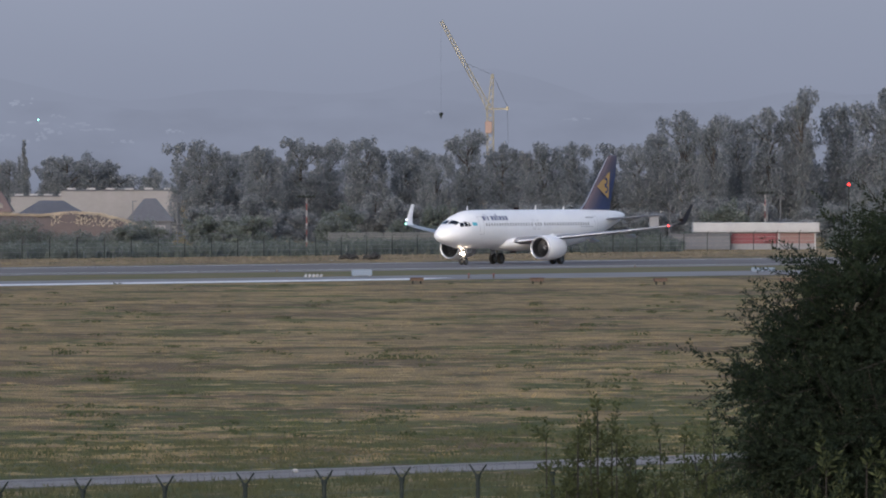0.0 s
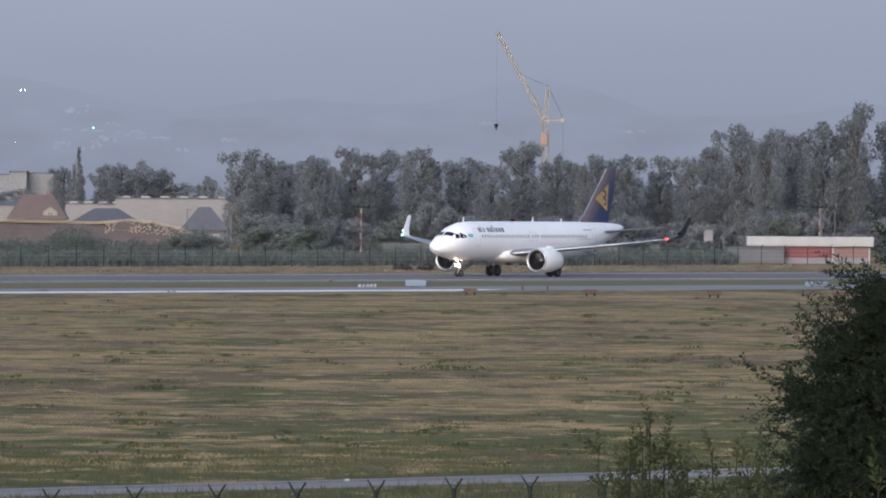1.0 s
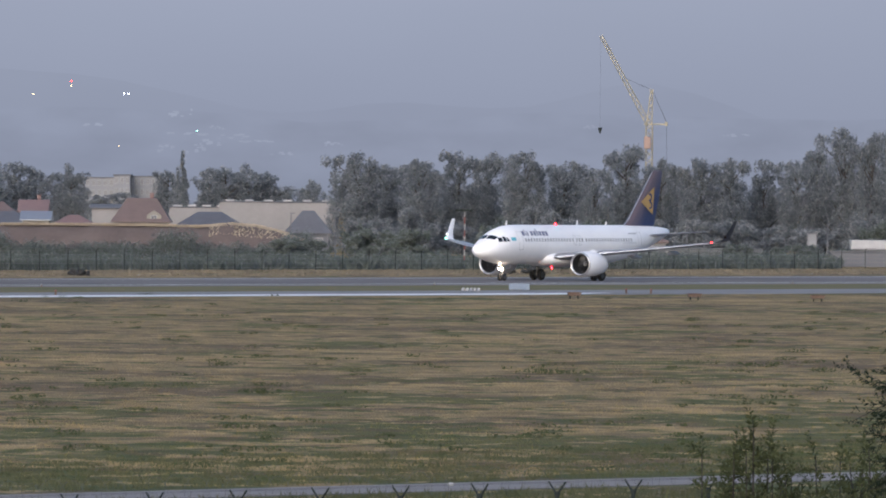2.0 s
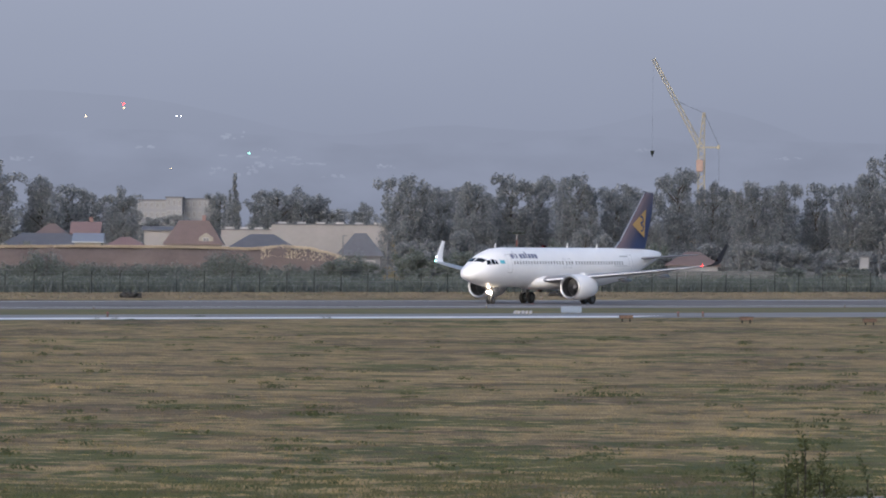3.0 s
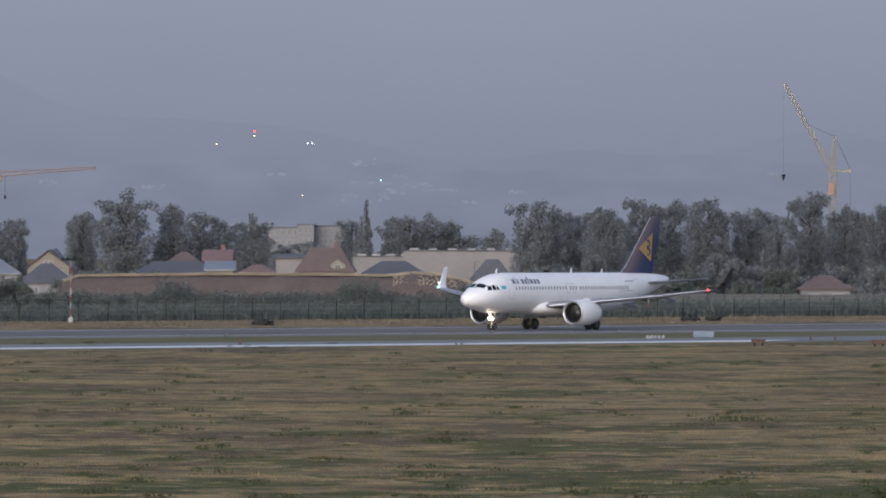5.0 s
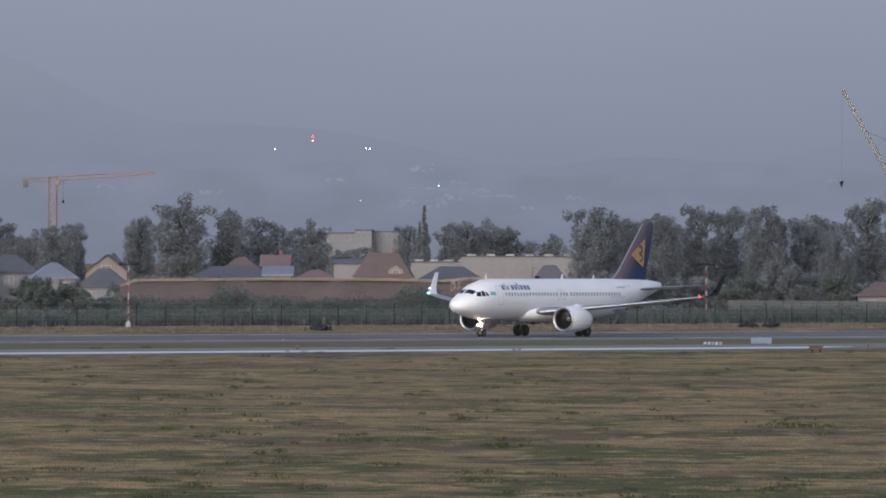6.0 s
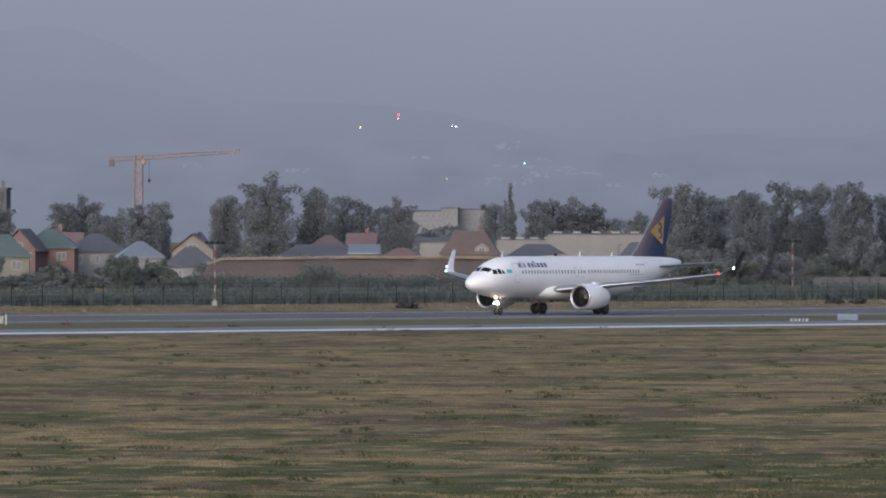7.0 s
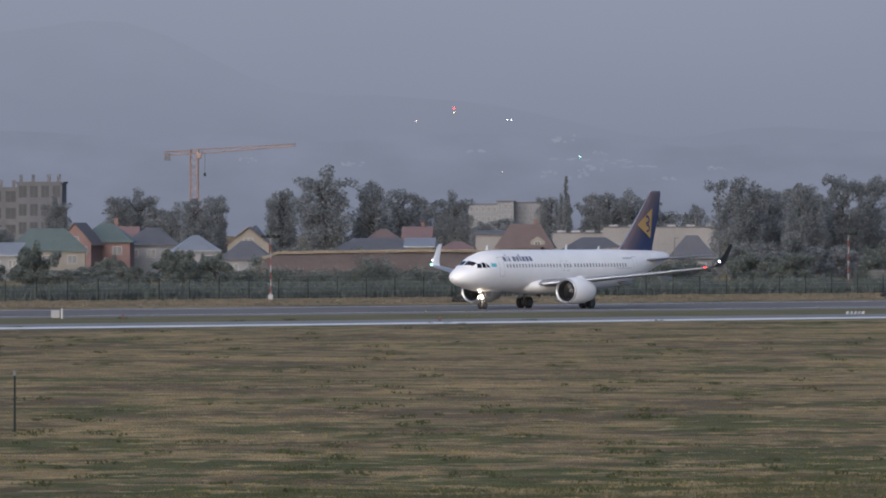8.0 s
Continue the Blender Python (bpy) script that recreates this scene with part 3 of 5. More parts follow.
    for x, y, z, name, lit, deep in ((-15.3, 0, 5.98, "beacon", LAMP_BEACON, 0.42), (-14.6, 0, 1.34, "beacon", LAMP_BEACON, 0.42), (-20.95, 17.62, 4.72, "strobe", LAMP_STROBE, 0.27)):
        rotor = new(name)
        rotor.parent = craft
        rotor.location = (x, y, z)
        rotor["label"] = "turning red beacon" if name == "beacon" else "white wing tip strobe"
        bm = bmesh.new()
        tube(bm, (0, 0, -0.12), (0, 0, 0.12), 0.10, seg=14)
        for sy in (-0.08, 0.08):
            box(bm, (0.03 + deep / 2, sy, 0), (deep, 0.02, 0.24))
        part("casing", bm, dark_lens, rotor)
        bm = bmesh.new()
        box(bm, (0.11, 0, 0), (0.03, 0.11, 0.2), bevel=0.008)
        part("lit_face", bm, lit, rotor, "bright red lit face" if name == "beacon" else "bright white lit face")
        beacons.append((rotor, 2.0 if name == "beacon" else 8.03))
    # landing gear
    wheels = []
    nose_leg = bmesh.new()
    tube(nose_leg, (-5.07, 0, 0.38), (-4.95, 0, 2.0), 0.085, 0.11, seg=12), tube(nose_leg, (-5.07, -0.3, 0.38), (-5.07, 0.3, 0.38), 0.06, seg=10)
    tube(nose_leg, (-5.0, 0, 1.2), (-4.2, 0, 1.95), 0.05, seg=8), box(nose_leg, (-5.3, 0, 0.95), (0.06, 0.12, 0.55))
    part("nose_leg", nose_leg, LEG_GREY, craft, "grey nose landing gear leg")
    for s in (1, -1):
        bm = bmesh.new()
        box(bm, (-5.5, s * 0.42, 1.5), (0.9, 0.04, 0.5), bevel=0.015)
        part("gear_door", bm, LEG_GREY, craft)
        wheels.append(wheel("nose_wheel", craft, -5.07, s * 0.25, 0.38, 0.22))
        bm = bmesh.new()
        tube(bm, (-17.71, s * 3.8, 0.585), (-17.6, s * 3.75, 2.6), 0.13, 0.17, seg=12), tube(bm, (-17.71, s * 3.3, 0.585), (-17.71, s * 4.3, 0.585), 0.09, seg=10)
        tube(bm, (-17.65, s * 3.7, 1.4), (-17.5, s * 2.3, 2.3), 0.08, seg=8)
        part("main_leg", bm, LEG_GREY, craft, "grey main landing gear leg")
        bm = bmesh.new()
        box(bm, (-17.7, s * 4.12, 1.75), (1.1, 0.05, 1.5), bevel=0.02)
        part("gear_door", bm, WHITE, craft)
        for k in (-0.46, 0.46):
            wheels.append(wheel("main_wheel", craft, -17.71, s * 3.8 + k, 0.585, 0.42))
    # lamps
    for x, y, z, r, nm in ((-4.72, 0.17, 1.20, 0.17, "taxi_light"), (-4.72, -0.17, 1.20, 0.10, "taxi_light"), (-4.6, 0.02, 1.74, 0.08, "landing_light")):
        bm = bmesh.new()
        bmesh.ops.create_uvsphere(bm, u_segments=12, v_segments=8, radius=r, matrix=Matrix.Translation((x, y, z)) @ Matrix.Diagonal((0.6, 1, 1, 1)))
        part(nm, bm, LAMP_WARM, craft, "lit warm white lamp on the nose gear")
    for x, y, z, r, m, nm in ((-20.2, 16.6, 4.14, 0.085, LAMP_RED, "port_light"), (-20.75, -17.25, 4.3, 0.10, LAMP_GREEN, "starboard_light"), (-21.3, -17.5, 4.75, 0.07, LAMP_WHITE, "tip_light")):
        bm = bmesh.new()
        bmesh.ops.create_uvsphere(bm, u_segments=10, v_segments=6, radius=r, matrix=Matrix.Translation((x + 0.35, y, z)))
        part(nm, bm, m, craft)
    return craft, wheels, beacons


CRAFT, WHEELS, BEACONS = airliner()


# ---- trees ----
def leaf_cloud(rng, lobes, n, size, flat=0.75):
    """Leaf clumps as bent quads spread through lobes (centre, radii), thicker to the outside, uneven at the edge."""
    cen, rad3 = np.array([c for c, r in lobes], float), np.array([r for c, r in lobes], float)
    vol = rad3.prod(1) ** 0.7
    pick = rng.choice(len(lobes), n, p=vol / vol.sum())
    unit = lambda q: q / np.maximum(np.linalg.norm(q, axis=1), 1e-6)[:, None]
    d = unit(rng.normal(size=(n, 3)))
    rad = rng.uniform(0.3, 1.0, n) ** 0.45 * rng.uniform(0.8, 1.18, n)
    p = cen[pick] + d * rad3[pick] * rad[:, None]
    up = d + rng.normal(size=(n, 3)) * 0.38 + np.array((0, 0, 0.2))
    a = unit(np.cross(up, rng.normal(size=(n, 3))))
    b = unit(np.cross(up, a))
    s = (size * rng.uniform(0.55, 1.35, n))[:, None]
    nrm = np.cross(a, b) * s * 0.2
    v = np.stack((p - a * s, p - b * s * flat + nrm, p + a * s, p + b * s * flat + nrm), 1).reshape(-1, 3)
    return v.tolist(), np.arange(4 * n).reshape(-1, 4).tolist()


def tree_model(name, label, height, width, seed, leaf, kind_of="broad", n=2600, size=0.34):
    """A tree of given height and crown width: tapered trunk, limbs, and a crown of many small leaf clumps with gaps."""
    rng = np.random.default_rng(seed)
    tree = thing(name, label, "tree")
    bm = bmesh.new()
    trunk_r = 0.018 * height + 0.05
    pts = [Vector((0, 0, 0))]
    k = 6
    for i in range(1, k + 1):
        pts.append(Vector((rng.normal() * 0.02 * height * i / k, rng.normal() * 0.02 * height * i / k, height * 0.88 * i / k)))
    for i in range(k):
        tube(bm, pts[i], pts[i + 1], trunk_r * (1 - i / k * 0.9), trunk_r * (1 - (i + 1) / k * 0.9), seg=8)
    lobes = []
    if kind_of == "spire":
        for i in range(22):
            z = height * (0.06 + 0.90 * i / 21)
            w = width * 0.5 * (1.05 - (i / 21) ** 1.3) * rng.uniform(0.8, 1.1)
            lobes.append(((rng.normal() * 0.05 * width, rng.normal() * 0.05 * width, z), (max(w, 0.42), max(w, 0.42), height * 0.06)))
    elif kind_of == "bush":
        for i in range(34):
            a, rr = rng.uniform(0, 6.283), width * 0.42 * math.sqrt(rng.uniform())
            z = height * rng.uniform(0.10, 0.86 - 0.55 * (rr / width) ** 1.2)
            r = width * rng.uniform(0.07, 0.15)
            lobes.append(((rr * math.cos(a), rr * math.sin(a), z), (r, r, height * rng.uniform(0.08, 0.17))))
    else:
        # a few leaders, each a column of small lobes of its own height, so that the top is ragged and gaps stay between
        for q in range(8 if kind_of == "broad" else 6):
            a, rr = q * 2.4 + rng.uniform(0, 1), width * (0.05 if q == 0 else rng.uniform(0.16, 0.36))
            cx, cy = rr * math.cos(a), rr * math.sin(a)
            top = height * (1.0 if q == 0 else rng.uniform(0.84, 1.0) - 0.22 * max(0, rr / width - 0.22))
            for i in range(12):
                k = (i + rng.uniform()) / 12
                z = height * 0.07 + (top - height * 0.13) * k
                r = width * rng.uniform(0.09, 0.16) * (0.75 + 0.45 * math.sin(math.pi * min(1.0, k + 0.12)))
                off = width * 0.085
                lobes.append(((cx + rng.normal() * off, cy + rng.normal() * off, z),
                              (r, r, r * (rng.uniform(0.8, 1.2) if kind_of == "broad" else rng.uniform(1.1, 1.7)))))
            for i in range(3):
                r = width * rng.uniform(0.075, 0.12)
                lobes.append(((cx + rng.normal() * off, cy + rng.normal() * off, top - r * rng.uniform(0.8, 1.7)), (r, r, r)))
    for c, r in lobes[:: 4]:
        z0 = max(height * 0.12, c[2] - height * 0.18)
        tube(bm, (0, 0, z0), c, trunk_r * 0.35, trunk_r * 0.1, seg=5)
    part("trunk", bm, BARK, tree, "grey-brown trunk and limbs")
    quads(leaf_cloud(rng, lobes, n, size), "crown", leaf, tree, "uneven green crown")
    return tree


def plant(model, spots, group, unit_h, unit_w, seed):
    rng = np.random.default_rng(seed)
    for i, (x, y, h, w) in enumerate(spots):
        ob = model[i % len(model)]
        m = Matrix.Translation((x, y, 0)) @ Matrix.Rotation(rng.uniform(0, 6.283), 4, "Z") @ Matrix.Diagonal((w / unit_w, w / unit_w, h / unit_h, 1))
        if i < len(model):
            ob.matrix_basis = m
            tagged(ob, group=group)
        else:
            tagged(copy_thing(ob, m), group=group)


TALL = [(-28.4, 1550, 15.2, 9.6), (-24.4, 1570, 13.3, 7.5), (-18.9, 1540, 14.2, 7.6), (-13.3, 1550, 15.4, 8.2), (-9.0, 1570, 15.2, 8.4), (-3.4, 1550, 15.2, 9), (2.5, 1560, 14.6, 9),
        (7.1, 1530, 13.5, 7), (11.8, 1545, 15.9, 9.2), (17.1, 1570, 14.2, 8), (22.9, 1530, 14.3, 8), (27.5, 1550, 16.3, 9), (32.7, 1560, 15.3, 9), (37.4, 1550, 13.8, 7.5)]
TALL_EAST = [(40.8, 1570, 16.5, 7), (44.2, 1550, 19.3, 8.0), (48.4, 1540, 19.2, 6.6), (52.8, 1570, 16.6, 9), (57.0, 1550, 15.4, 9), (61.9, 1550, 18.2, 9), (67.6, 1560, 18.8, 10), (73.1, 1535, 17.5, 10)]
TALL_BACK = [(x, 1640 + 12 * (i % 3), 12.5 + 1.6 * math.sin(i * 2.1), 10.5) for i, x in enumerate(range(-28, 84, 8))]
FAR_BROAD = [(-63.6, 2050, 12.6, 8), (-59.4, 2055, 13.2, 8), (-55.6, 2060, 11.8, 7), (-67.6, 2070, 12.0, 8), (-74.6, 2040, 12.7, 6), (-54.5, 2060, 10.5, 9), (-45.3, 2000, 11.9, 5.4), (-48.5, 2020, 9.8, 5)]
FAR_WEST = [(-119.1, 1900, 13.8, 6.2), (-108.4, 1850, 16.9, 9.4), (-100.3, 1860, 16.2, 9.4),
             (-96.6, 1880, 14.4, 8), (-92.6, 1900, 12.0, 8), (-86.0, 1870, 12.8, 6), (-91.0, 2100, 8.4, 7), (-86.0, 2105, 8.9, 7), (-173.4, 2200, 12.9, 7.5), (-168.8, 2205, 13.9, 8), (-164.6, 2195, 11.6, 6), (-153.4, 2150, 13.2, 7), (-157.6, 2160, 10.5, 7), (-161, 2165, 9.0, 6), (-180.1, 2000, 7.1, 9.5), (-120.3, 1920, 13.7, 4.8), (-150.3, 2180, 13.1, 6), (-169.2, 2000, 12.2, 5)]
FAR_SPIRE = [(-70.4, 2000, 16.5, 3.4), (-71.6, 2010, 13.5, 3.6), (-72.8, 2015, 11.0, 3.8)]
MID = [(-35.0, 1400, 3.4, 5.2), (-31.2, 1404, 3.0, 4.6), (-18.5, 1390, 5.1, 6.4), (-25.5, 1400, 5.3, 6.1), (-7.6, 1400, 6.7, 5.7), (2.0, 1420, 7.1, 5.4), (6.7, 1430, 6.5, 4.9), (47.5, 1450, 6.7, 7.2), (25.5, 1390, 4.5, 4.6), (30.8, 1390, 4.2, 4.6), (-19.6, 1400, 4.8, 6.5),
       (-6.8, 1420, 6.3, 6.5), (42.9, 1440, 3.7, 4.7), (-13.9, 1380, 3.1, 3.8), (34.8, 1400, 3.0, 4.6)]
MID_WEST = [(-115.0, 1330, 6.1, 6.5), (-110.2, 1320, 4.0, 6.5), (-103.0, 1340, 5.1, 5.1), (-96.4, 1325, 5.9, 4.3), (-92.1, 1330, 4.7, 5.8), (-88.5, 1320, 4.0, 5.0), (-104.3, 1310, 3.3, 6.4), (-86.3, 1445, 5.6, 9.3), (-81.0, 1450, 5.0, 7.1)]
U_H, U_W = 15.0, 8.5
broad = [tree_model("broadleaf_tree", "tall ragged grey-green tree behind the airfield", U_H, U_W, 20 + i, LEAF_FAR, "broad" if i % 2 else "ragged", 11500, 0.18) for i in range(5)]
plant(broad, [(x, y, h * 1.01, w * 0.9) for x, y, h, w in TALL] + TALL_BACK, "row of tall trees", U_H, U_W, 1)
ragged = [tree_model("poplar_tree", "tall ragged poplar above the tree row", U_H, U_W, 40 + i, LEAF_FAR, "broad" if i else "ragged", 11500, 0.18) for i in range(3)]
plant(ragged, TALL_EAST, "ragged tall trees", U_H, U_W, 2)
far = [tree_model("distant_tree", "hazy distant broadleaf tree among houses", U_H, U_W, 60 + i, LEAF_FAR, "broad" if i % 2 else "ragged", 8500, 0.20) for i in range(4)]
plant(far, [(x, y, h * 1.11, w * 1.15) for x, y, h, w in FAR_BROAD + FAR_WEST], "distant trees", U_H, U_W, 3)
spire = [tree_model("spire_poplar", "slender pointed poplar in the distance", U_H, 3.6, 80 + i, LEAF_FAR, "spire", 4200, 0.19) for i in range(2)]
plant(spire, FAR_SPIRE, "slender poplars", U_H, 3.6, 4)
round_ = [tree_model("round_bush", "dense rounded dark green bush beside the fence", 5.0, 5.5, 100 + i, LEAF_MID, "bush", 4800, 0.15) for i in range(4)]
UNDER = [(x, 1490 + 9 * (i % 4), 6.5 + 1.8 * math.sin(i * 1.7), 8.5) for i, x in enumerate(range(-26, 84, 6))]
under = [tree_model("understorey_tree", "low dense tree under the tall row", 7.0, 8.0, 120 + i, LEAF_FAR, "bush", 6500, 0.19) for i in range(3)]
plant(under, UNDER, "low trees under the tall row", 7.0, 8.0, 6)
GARDEN = [(-136.5 + 3.1 * i + 0.8 * math.sin(i * 2.3), 1425 + 9 * (i % 4), 3.3 + 0.9 * math.sin(i * 1.9), 4.6 + 1.2 * math.sin(i * 2.7)) for i in range(16)]
plant(round_, MID + MID_WEST + GARDEN, "bushes along the fence", 5.0, 5.5, 5)


# ---- tall weeds along the far fence, dry grass before them ----
def blades(rng, spots, height, width, lean=0.35, per=5):
    v, f = [], []
    for x, y, s in spots:
        for _ in range(per):
            a = rng.uniform(0, 6.283)
            h, w = height * s * rng.uniform(0.55, 1.15), width * rng.uniform(0.6, 1.3)
            bx, by = x + rng.normal() * 0.35 * s, y + rng.normal() * 0.35 * s
            tx, ty = bx + rng.normal() * lean * h, by + rng.normal() * lean * h
            cx, cy = math.cos(a) * w, math.sin(a) * w
            k = len(v)
            v += [(bx - cx, by - cy, -0.02), (bx + cx, by + cy, -0.02), ((bx + tx) / 2 + cx * 0.9, (by + ty) / 2 + cy * 0.9, h * 0.6), (tx, ty, h), ((bx + tx) / 2 - cx * 0.9, (by + ty) / 2 - cy * 0.9, h * 0.6)]
            f.append((k, k + 1, k + 2, k + 3, k + 4))
    return v, f


def weed_band(name, n0, n1, u0, u1, count, height, width, material, label, seed, per=5):
    rng = np.random.default_rng(seed)
    spots = []
    for _ in range(count):
        n, u = rng.uniform(n0, n1), rng.uniform(u0, u1)
        if n < -97 and 37 < lane(n, u)[0] < 58:
            continue
        lump = 0.75 + 0.5 * noise.noise((u * 0.09, n * 0.1, seed))
        spots.append((*lane(n, u), lump))
    ob = quads(blades(rng, spots, height, width, per=per), name, material)
    return tagged(ob, label, "weeds", kind="stuff")


weed_band("tall_weeds", -128, -98, -360, 210, 13000, 1.9, 0.11, REED, "thick dark green tall weeds along the far fence", 1)
weed_band("dry_verge_grass", -96, -42, -360, 210, 9000, 0.2, 0.08, VERGE_STRAW, "pale dry grass on the far runway verge", 2)


def hedge(name, n0, n1, u0, u1, count, seed, material, label):
    rng = np.random.default_rng(seed)
    v2, f2 = [], []
    for _ in range(count):
        x, y = lane(rng.uniform(n0, n1), rng.uniform(u0, u1))
        if 37 < x < 58:
            continue
        s = rng.uniform(0.7, 1.25)
        v, f = leaf_cloud(rng, [((x, y, 0.9 * s), (rng.uniform(0.9, 2.0), 0.9, 1.05 * s))], 90, 0.14)
        o = len(v2)
        v2 += v
        f2 += [tuple(a + o for a in q) for q in f]
    return tagged(quads((v2, f2), name, material), label, "shrubs", kind="stuff")


hedge("fence_shrubs", -116, -100, -340, 200, 620, 9, LEAF_MID, "low dark green shrubs along the far fence")


# ---- houses and sheds beyond the airfield ----
# wall and roof colours are greyed and dimmed, with the distance haze in them
BRICK_RED = mat("red_brick", (0.165, 0.105, 0.102), (0.20, 0.13, 0.125), 0.8, 0.85, bump=0.2)
PLASTER = mat("cream_plaster", (0.185, 0.170, 0.154), (0.215, 0.20, 0.18), 0.5, 0.85)
PLASTER_WHITE = mat("white_plaster", (0.205, 0.206, 0.222), (0.17, 0.172, 0.188), 0.5, 0.85)
PANEL = mat("beige_panel", (0.222, 0.213, 0.220), (0.186, 0.180, 0.186), 0.2, 0.8)
# bluish grey with the haze before the apartment blocks painted in
BLOCK_WALL = mat("hazed_wall", (0.190, 0.197, 0.222), (0.165, 0.172, 0.197), 0.3, 0.85)
ROOF_DARK = mat("dark_roof", (0.082, 0.086, 0.102), (0.105, 0.108, 0.125), 0.6, 0.6)
# flat dark colour for panes that stand in for shade inside open storeys
VOID = mat("storey_shade", (0.058, 0.060, 0.070), (0.074, 0.076, 0.086), 0.5, 0.9)
ROOF_BROWN = mat("brown_roof", (0.112, 0.085, 0.082), (0.14, 0.105, 0.102), 0.6, 0.7)
ROOF_RED = mat("red_roof", (0.165, 0.11, 0.108), (0.20, 0.135, 0.13), 0.6, 0.65)
ROOF_TEAL = mat("teal_roof", (0.085, 0.112, 0.112), (0.105, 0.135, 0.132), 0.6, 0.55)
ROOF_BLUE = mat("pale_metal_roof", (0.25, 0.27, 0.315), (0.22, 0.24, 0.28), 0.6, 0.4, metal=0.3)
RAW_CONCRETE = mat("raw_concrete", (0.100, 0.104, 0.119), (0.126, 0.130, 0.146), 0.3, 0.9, bump=0.2)
PANE = mat("window_pane", (0.08, 0.085, 0.10), (0.13, 0.135, 0.15), 1.0, 0.2, spec=0.6, rand=0.4)
FRAME_WHITE = mat("white_frame", (0.33, 0.33, 0.345), (0.28, 0.28, 0.29), 1.0, 0.6)
PAINT_RED = mat("red_paint", (0.16, 0.042, 0.052), (0.13, 0.038, 0.046), 0.8, 0.6)
# crane paints washed out, so that the haze is in their colour
CRANE_YELLOW = mat("hazed_yellow", (0.29, 0.262, 0.19), (0.25, 0.23, 0.175), 0.5, 0.6)
CRANE_ORANGE = mat("hazed_orange", (0.285, 0.195, 0.165), (0.245, 0.172, 0.15), 0.5, 0.6)


def window(parent, x, y, z, w, h, glass=None, rim=None):
    bm = bmesh.new()
    for dx, dz, sx, sz in ((-w / 2, 0, 0.09, h + 0.09), (w / 2, 0, 0.09, h + 0.09), (0, -h / 2, w, 0.09), (0, h / 2, w, 0.09), (0, 0, 0.06, h)):
        box(bm, (x + dx, y - 0.04, z + dz), (sx, 0.1, sz))
    win = part("window", bm, rim or FRAME_WHITE, parent)
    bm = bmesh.new()
    box(bm, (x, y - 0.02, z), (w - 0.09, 0.03, h - 0.09))
    part("pane", bm, glass or PANE, win)
    return win


def house(label, x, y, w, d, eave, ridge_z, turn, wall_m, roof_m, style="gable_side", windows=2, chimney=False, dormer=False):
    """A house with its long side w to the airfield; roof: gable_side, gable_front, hip."""
    hs = thing("house", label, "house", pose(x, y, 0, 0, 0, turn), group="houses beyond the fence")
    bm = bmesh.new()
    if style == "gable_front":
        pro = [(-w / 2, 0), (w / 2, 0), (w / 2, eave), (0, ridge_z - 0.15), (-w / 2, eave)]
        loft(bm, [[(px, yy, pz) for px, pz in pro] for yy in (-d / 2, d / 2)])
    else:
        box(bm, (0, 0, eave / 2), (w, d, eave))
    part("wall", bm, wall_m, hs)
    bm = bmesh.new()
    o, t = 0.45, 0.16
    if style == "gable_front":
        k = (ridge_z - eave) / (w / 2)
        pro = [(-w / 2 - o, eave - k * o), (0, ridge_z), (w / 2 + o, eave - k * o), (w / 2 + o, eave - k * o + t), (0, ridge_z + t), (-w / 2 - o, eave - k * o + t)]
        loft(bm, [[(px, yy, pz) for px, pz in pro] for yy in (-d / 2 - o, d / 2 + o)])
    else:
        inset = d * 0.42 if style == "hip" else (0.0 if style == "gable_side" else w * 0.28)
        e = [(-w / 2 - o, -d / 2 - o, eave), (w / 2 + o, -d / 2 - o, eave), (w / 2 + o, d / 2 + o, eave), (-w / 2 - o, d / 2 + o, eave)]
        r = [(-w / 2 - o + inset, 0, ridge_z), (w / 2 + o - inset, 0, ridge_z)]
        lo = [bm.verts.new((a, b, c + 0.005)) for a, b, c in e]
        hi = [bm.verts.new((a, b, c + t)) for a, b, c in e]
        tp = [bm.verts.new((a, b, c + t)) for a, b, c in r]
        bm.faces.new(lo[::-1])
        for i in range(4):
            bm.faces.new((lo[i], lo[(i + 1) % 4], hi[(i + 1) % 4], hi[i]))
        bm.faces.new((hi[0], hi[1], tp[1], tp[0])), bm.faces.new((hi[2], hi[3], tp[0], tp[1]))
        bm.faces.new((hi[1], hi[2], tp[1])), bm.faces.new((hi[3], hi[0], tp[0]))
    roof = part("roof", bm, roof_m, hs)
    if chimney:
        bm = bmesh.new()
        box(bm, (w * 0.18, d * 0.1, ridge_z + 0.1), (0.55, 0.55, 1.5), bevel=0.03)
        box(bm, (w * 0.18, d * 0.1, ridge_z + 0.9), (0.7, 0.7, 0.12))
        part("chimney", bm, BRICK_RED, roof)
    for i in range(windows):
        wx = (i + 0.5) / windows * w - w / 2
        if eave > 2.2:
            window(hs, wx, -d / 2, eave - 1.15, min(1.3, w / windows * 0.5), 1.15)
    if style == "gable_front" and ridge_z - eave > 1.4:
        window(hs, 0, -d / 2, eave + 0.45, min(1.4, w * 0.25), 0.9)
    if dormer:
        bm = bmesh.new()
        loft(bm, [[(w * 0.24 + a, yy, c) for a, c in ((-1.1, eave + 0.1), (1.1, eave + 0.1), (1.1, eave + 1.2), (0, eave + 1.9), (-1.1, eave + 1.2))] for yy in (-d / 2 + 0.1, 0)])
        part("dormer", bm, wall_m, hs)
        window(hs, w * 0.24, -d / 2 + 0.1, eave + 0.7, 0.9, 0.8)
    return hs


